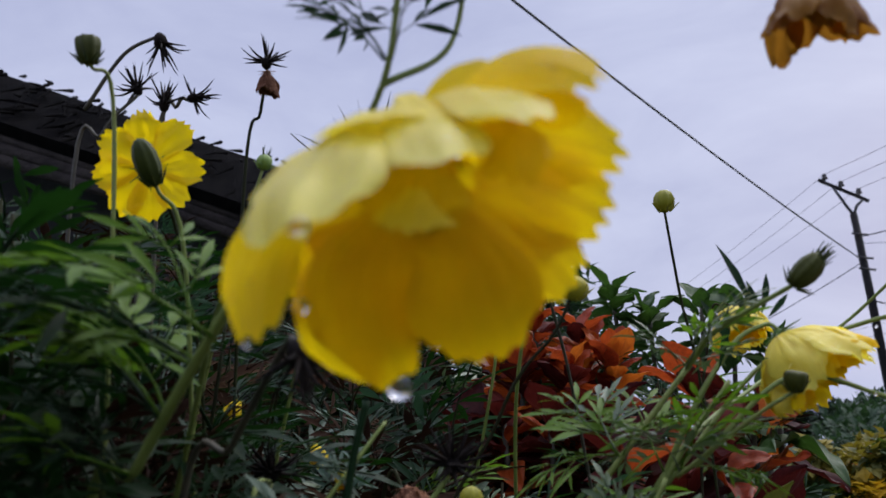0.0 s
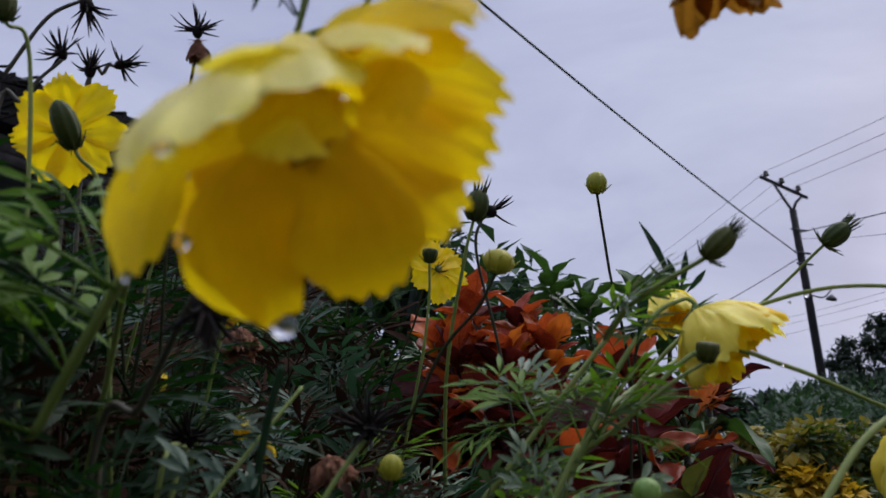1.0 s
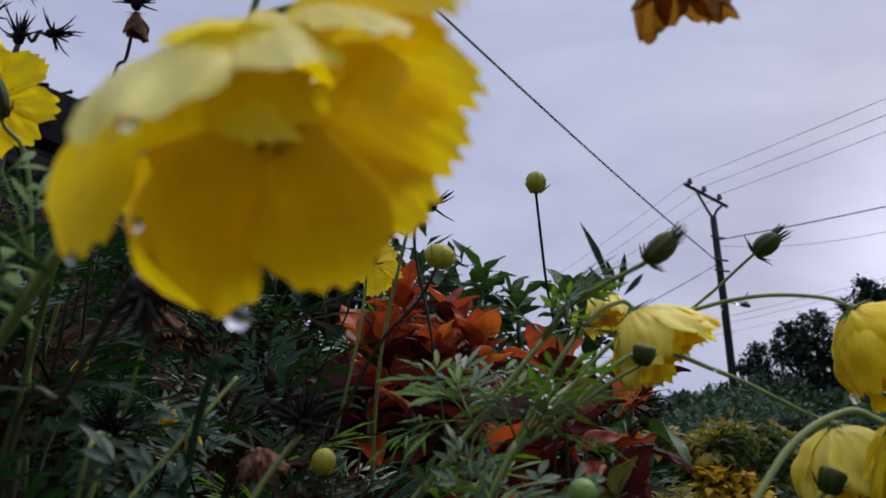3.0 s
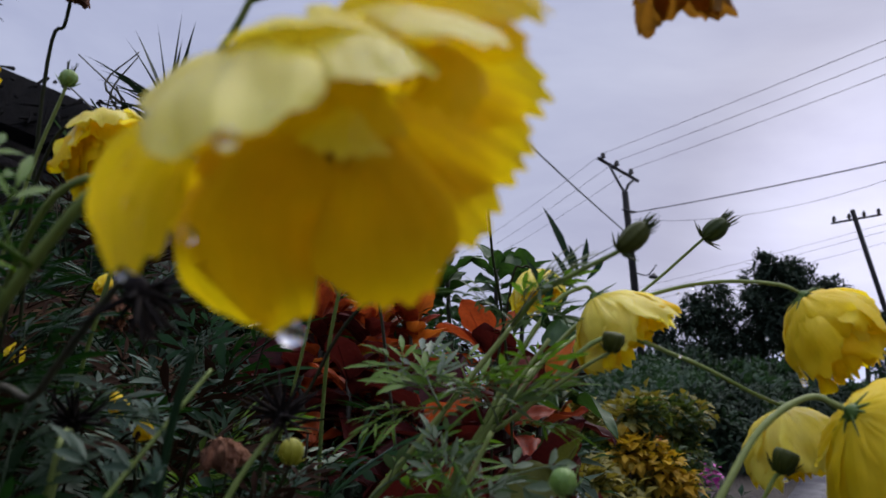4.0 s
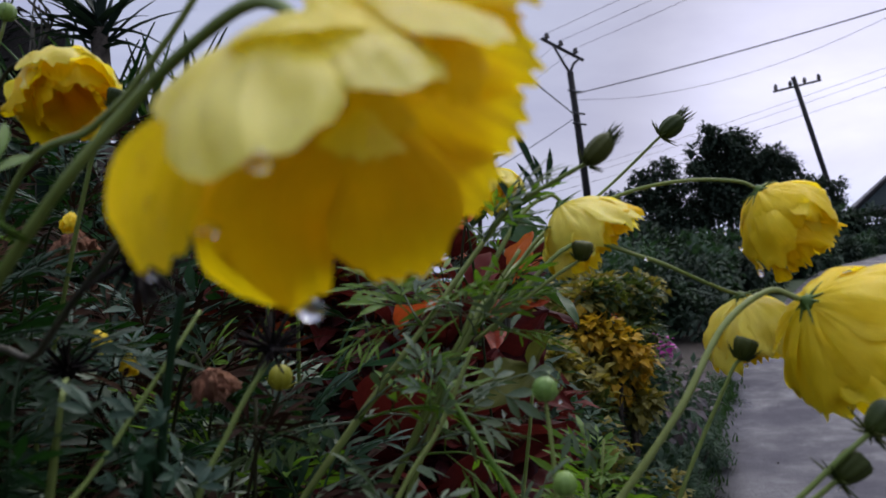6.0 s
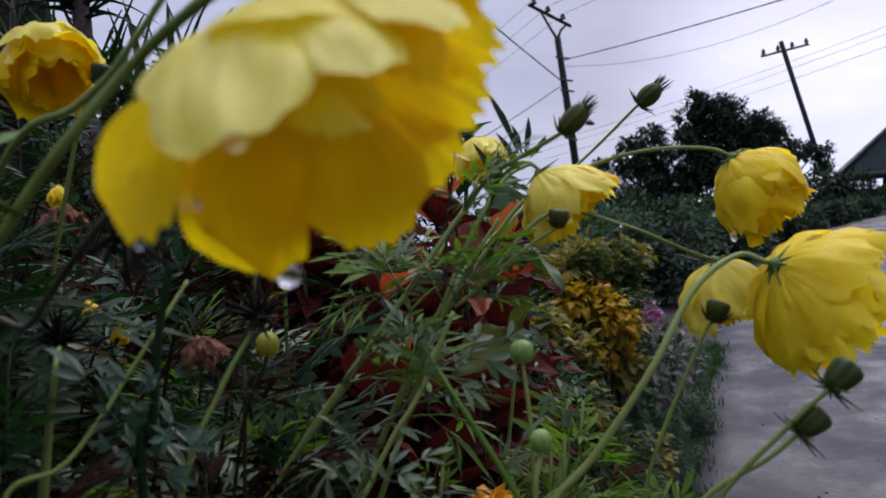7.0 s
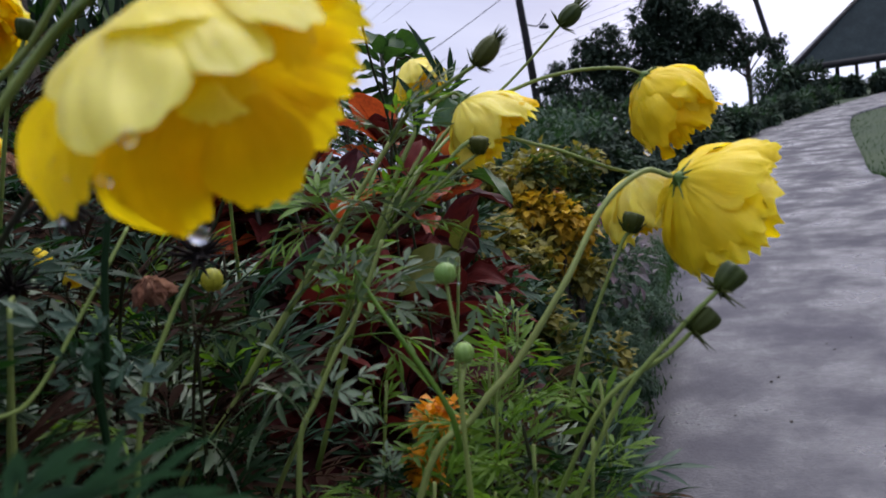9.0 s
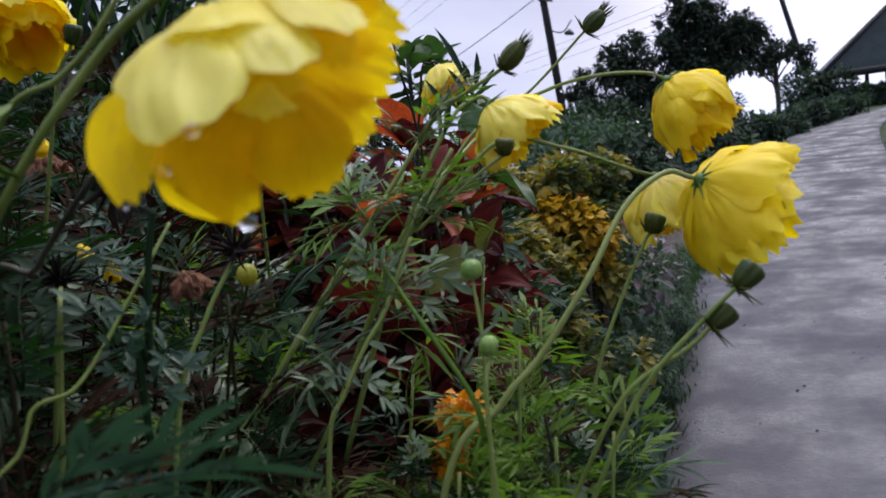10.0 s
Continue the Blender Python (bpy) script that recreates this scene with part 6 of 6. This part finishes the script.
for at, n_, sc in (((-0.010, 0.238, 1.482), 3, 0.48), ((-0.005, 0.233, 1.508), 3, 0.5), ((0.014, 0.258, 1.510), 3, 0.48), ((0.018, 0.262, 1.535), 3, 0.46), ((0.002, 0.228, 1.540), 3, 0.46)):
    for k in range(n_):
        g = rng.uniform(0, 6.28)
        leaf_at(shoot, rng.choice(LEAVES["dark"]), V(*at), V(math.cos(g) * 0.7, math.sin(g) * 0.3, rng.uniform(0.3, 1.0)), sc * rng.uniform(0.7, 1.2), rng.uniform(-0.5, 0.5))
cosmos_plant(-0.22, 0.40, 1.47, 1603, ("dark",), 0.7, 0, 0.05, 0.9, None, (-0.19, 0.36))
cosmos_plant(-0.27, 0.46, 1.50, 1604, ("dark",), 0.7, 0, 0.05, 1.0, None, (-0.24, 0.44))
# leaves on the branching stems in the middle
mid = thing("cosmos_plant", (0.03, 0.44, 0.0), "branching cosmos stems with fine bright leaves", "plant", "cosmos plants")
stalk(mid, ((-0.09, 0.45, -0.02), (-0.075, 0.45, 0.9), (-0.040, 0.444, 1.175), (0.0132, 0.4341, 1.2593), (0.0872, 0.419, 1.3506), (0.1207, 0.411, 1.3917)), 0.0022, 0.0013, STEM)
stalk(mid, ((-0.03, 0.47, -0.02), (-0.015, 0.47, 0.9), (0.014, 0.465, 1.14), (0.0542, 0.4525, 1.2332), (0.1114, 0.4219, 1.3428), (0.145, 0.425, 1.385)), 0.0022, 0.0012, STEM)
rng = random.Random(8)
for at, n_, sc in (((0.0872, 0.419, 1.3506), 6, 0.55), ((0.1114, 0.4219, 1.3428), 6, 0.6), ((0.1207, 0.411, 1.3917), 4, 0.5), ((0.05, 0.427, 1.305), 5, 0.7), ((0.080, 0.438, 1.283), 5, 0.7)):
    for k in range(n_):
        g = rng.uniform(0, 6.28)
        leaf_at(mid, rng.choice(LEAVES[rng.choice(("bright", "fine", "fine", "grey"))]), V(*at), V(math.cos(g), math.sin(g) * 0.6, rng.uniform(-0.2, 0.8)), sc * rng.uniform(0.8, 1.25), rng.uniform(-0.5, 0.5))
rng = random.Random(61)
for k in range(5):
    x, y = rng.uniform(-0.05, 0.05), rng.uniform(0.47, 0.74)
    cosmos_plant(x - 0.12, y + 0.08, 1.285 + 0.17 * (y - 0.45) + rng.uniform(-0.05, 0.03), 1900 + k, ("bright", "dark", "dark", "grey"), 0.78, 0, 0.030, 0.72, None, (x, y))
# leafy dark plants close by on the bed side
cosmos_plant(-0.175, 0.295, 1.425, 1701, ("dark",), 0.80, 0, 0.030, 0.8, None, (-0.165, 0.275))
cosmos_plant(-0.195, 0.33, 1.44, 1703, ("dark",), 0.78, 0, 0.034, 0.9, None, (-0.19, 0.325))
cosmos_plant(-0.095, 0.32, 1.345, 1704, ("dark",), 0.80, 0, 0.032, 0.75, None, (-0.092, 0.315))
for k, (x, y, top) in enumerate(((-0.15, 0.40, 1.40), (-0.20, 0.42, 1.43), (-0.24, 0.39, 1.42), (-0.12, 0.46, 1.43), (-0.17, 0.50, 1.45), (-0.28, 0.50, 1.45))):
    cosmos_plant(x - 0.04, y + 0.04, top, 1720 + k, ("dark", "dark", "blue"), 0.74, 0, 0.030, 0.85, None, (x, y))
# bare green stems rising through the leaves
stems = thing("cosmos_plant", (-0.10, 0.34, 0.0), "bare pale green cosmos stems rising through the leaves", "plant", "cosmos plants")
for pts, r in ((((-0.0768, 0.3760, 1.3480), (-0.0721, 0.3300, 1.3485), (-0.0776, 0.3300, 1.3172), (-0.0831, 0.3300, 1.2829)), 0.0013), (((-0.0229, 0.3500, 1.3719), (-0.0363, 0.3380, 1.3544), (-0.0493, 0.3300, 1.3376), (-0.0590, 0.3200, 1.3253), (-0.0715, 0.3100, 1.3133), (-0.0858, 0.3050, 1.3105), (-0.0921, 0.3000, 1.2976)), 0.0011)):
    foot = Vector(pts[-1])
    run = (foot - Vector(pts[-2])).normalized()
    stalk(stems, [(foot.x + run.x * 0.1, foot.y + 0.05, -0.02), foot + run * 0.13 - V(0, 0, 0.30), foot + run * 0.06 - V(0, 0, 0.01), *pts[::-1]], r, r * 0.75, STEM)
# long blue-green leaves close to the eye
low = thing("cosmos_plant", (-0.15, 0.30, 0.0), "near cosmos plant with long blue-green wet leaf lobes", "plant", "cosmos plants")
stalk(low, ((-0.15, 0.30, -0.02), (-0.14, 0.27, 0.9), (-0.105, 0.19, 1.28), (-0.086, 0.165, 1.326)), 0.0022, 0.0012, STEM)
for at, d, size, twist in (((-0.084, 0.165, 1.319), (1.0, 0.15, 0.04), 0.76, -0.9), ((-0.092, 0.182, 1.305), (0.9, 0.35, 0.10), 0.70, -0.8), ((-0.084, 0.170, 1.305), (1.0, 0.30, -0.06), 0.78, -0.9)):
    leaf_at(low, LEAVES["blue"][0 if size > 0.77 else 3], V(*at), V(*d), size, twist)
# broad-lobed leaves on the middle stems, their wet sheen coloured pale grey-green
broad = thing("cosmos_plant", (0.02, 0.40, 0.0), "cosmos plant with broad-lobed wet leaves, sky sheen coloured in as pale grey-green", "plant", "cosmos plants")
stalk(broad, ((0.02, 0.40, -0.02), (0.02, 0.39, 0.9), (0.025, 0.37, 1.15), (0.0352, 0.3650, 1.2457), (0.0476, 0.3650, 1.2700), (0.0614, 0.3650, 1.2914), (0.0753, 0.3650, 1.3086), (0.0946, 0.3650, 1.3438)), 0.0017, 0.0011, STEM)
rng = random.Random(23)
for k, (at, d, size) in enumerate((((0.0938, 0.3645, 1.3173), (0.92, 0.08, 0.38), 0.37), ((0.0867, 0.3679, 1.3181), (0.1, 0.39, 0.92), 0.19), ((0.081, 0.3668, 1.3153), (0.97, 0.19, -0.17), 0.37), ((0.0724, 0.3526, 1.3113), (0.13, -0.12, 0.98), 0.25), ((0.0755, 0.3709, 1.3163), (-0.18, 0.04, 0.98), 0.29), ((0.0448, 0.34, 1.2783), (0.77, -0.38, 0.51), 0.28), ((0.042, 0.3314, 1.2824), (-0.32, -0.26, 0.91), 0.3), ((0.0491, 0.3329, 1.2793), (0.92, -0.02, -0.4), 0.24), ((0.0371, 0.3373, 1.2654), (-0.26, -0.31, 0.91), 0.31), ((0.1373, 0.3643, 1.307), (0.36, -0.44, -0.82), 0.23), ((0.0698, 0.322, 1.2341), (-0.05, 0.35, 0.94), 0.17), ((0.0954, 0.3262, 1.2724), (0.33, -0.3, 0.89), 0.28))):
    leaf_at(broad, LEAVES["pale"][k % 3], V(*at), V(*d), size * 1.1, math.copysign(rng.uniform(0.5, 1.1), d[0]))
# a dark stem with upright blue-green leaves beside the dry heads
upright = thing("cosmos_plant", (-0.06, 0.36, 0.0), "cosmos plant with a dark stem and upright blue-green leaves", "plant", "cosmos plants")
stalk(upright, ((-0.06, 0.36, -0.02), (-0.06, 0.35, 0.9), (-0.0474, 0.3320, 1.2883), (-0.0419, 0.3320, 1.3145), (-0.0383, 0.3320, 1.3366), (-0.0343, 0.3320, 1.3586), (-0.0286, 0.3320, 1.3804)), 0.0020, 0.0015, LEAF)
rng = random.Random(29)
for k, (at, d, size) in enumerate((((-0.0548, 0.3284, 1.3143), (-0.15, -0.19, 0.97), 0.4), ((-0.0534, 0.3297, 1.3148), (0.34, -0.32, 0.88), 0.27), ((-0.038, 0.3261, 1.3219), (-0.35, -0.39, 0.85), 0.3), ((-0.031, 0.336, 1.3083), (-0.57, -0.26, 0.78), 0.26), ((-0.0486, 0.3344, 1.2981), (0.87, -0.22, 0.45), 0.31), ((-0.0435, 0.3324, 1.3057), (-0.82, -0.1, 0.56), 0.21), ((-0.0378, 0.3323, 1.3455), (-0.19, -0.56, 0.81), 0.22))):
    leaf_at(upright, LEAVES["upright"][k % 2], V(*at), V(*d), size * 0.95, math.copysign(rng.uniform(0.9, 1.4), d[0]))
# fresh fine growth at the road side of the bed
rng = random.Random(19)
for k in range(16):
    x = rng.uniform(0.085, 0.225)
    y = 0.30 + 0.35 * (x - 0.085) + rng.uniform(0.0, 0.16)
    cosmos_plant(x - 0.08, y + 0.03, 1.215 + rng.uniform(-0.03, 0.045) + 0.1 * (y - 0.3), 1800 + k, ("bright", "bright", "bright", "dark"), 0.80, 0, 0.026, 0.55, STEM, (x, y), "fresh green cosmos shoots with fine wet leaves")
# upright blades beside the nodding flower
for base, tip, w in (((0.170, 0.446, 1.418), (0.1563, 0.4468, 1.4630), 0.0052), ((0.172, 0.448, 1.420), (0.168, 0.446, 1.440), 0.004), ((0.173, 0.447, 1.420), (0.1800, 0.446, 1.4440), 0.0045), ((0.168, 0.447, 1.415), (0.158, 0.446, 1.436), 0.004), ((0.176, 0.447, 1.418), (0.190, 0.446, 1.432), 0.0036), ((0.150, 0.43, 1.40), (0.138, 0.43, 1.43), 0.005), ((0.140, 0.425, 1.39), (0.150, 0.42, 1.425), 0.0045)):
    bm = bmesh.new()
    d = Vector(tip) - Vector(base)
    lobe(bm, Vector(base), d, V(0.2, -1, 0.2), d.length, w)
    part("leaf", bm, LEAF, mid)
stalk(mid, ((0.08, 0.375, 1.330), (0.0820, 0.3400, 1.3130), (0.0960, 0.3070, 1.2730), (0.099, 0.303, 1.25)), 0.0010, 0.0016, LEAFB)
for place, r, st in (((0.2778, 0.4000, 1.3620), 0.0016, 1.4), ((0.2649, 0.3980, 1.3763), 0.0011, 1.1), ((0.3268, 0.4000, 1.3899), 0.0013, 1.2), ((0.2480, 0.4550, 1.4162), 0.0014, 0.8), ((0.2860, 0.4100, 1.3600), 0.0016, 1.3), ((0.3030, 0.3950, 1.3640), 0.0011, 1.2), ((0.2700, 0.4180, 1.3850), 0.0009, 1.1), ((0.2567, 0.3904, 1.3133), 0.0014, 1.1), ((0.1070, 0.3260, 1.3215), 0.0009, 1.1), ((0.1180, 0.3260, 1.3215), 0.0009, 1.1), ((0.2050, 0.2690, 1.2860), 0.0010, 1.0), ((0.2180, 0.2620, 1.3040), 0.0010, 1.0), ((-0.060, 0.4850, 1.4610), 0.0014, 1.2), ((0.2350, 0.4500, 1.4115), 0.0010, 1.1), ((0.1980, 0.3850, 1.3755), 0.0009, 1.1)):
    drop(place, r, st, "tiny clear water drop hanging from a plant")

# rain drops held by the leaves
rng = random.Random(88)
near = [m for m in LEAF_PLACES if m.translation.y < 0.75]
bead_mesh = bmesh.new()
bmesh.ops.create_icosphere(bead_mesh, subdivisions=2, radius=1.0)
bead_mesh = mesh_of(bead_mesh, "water_drop", WATER)
for m in rng.sample(near, 90):
    ob = tagged(new("water_drop", bead_mesh), "tiny clear water drop on a feathery leaf", "water drop", "water drops")
    r = rng.uniform(0.0006, 0.0013)
    ob.matrix_world = Matrix.Translation(m @ V(rng.choice((0.06, 0.08)), 0.003, -0.012)) @ Matrix.Diagonal((r, r, r, 1))
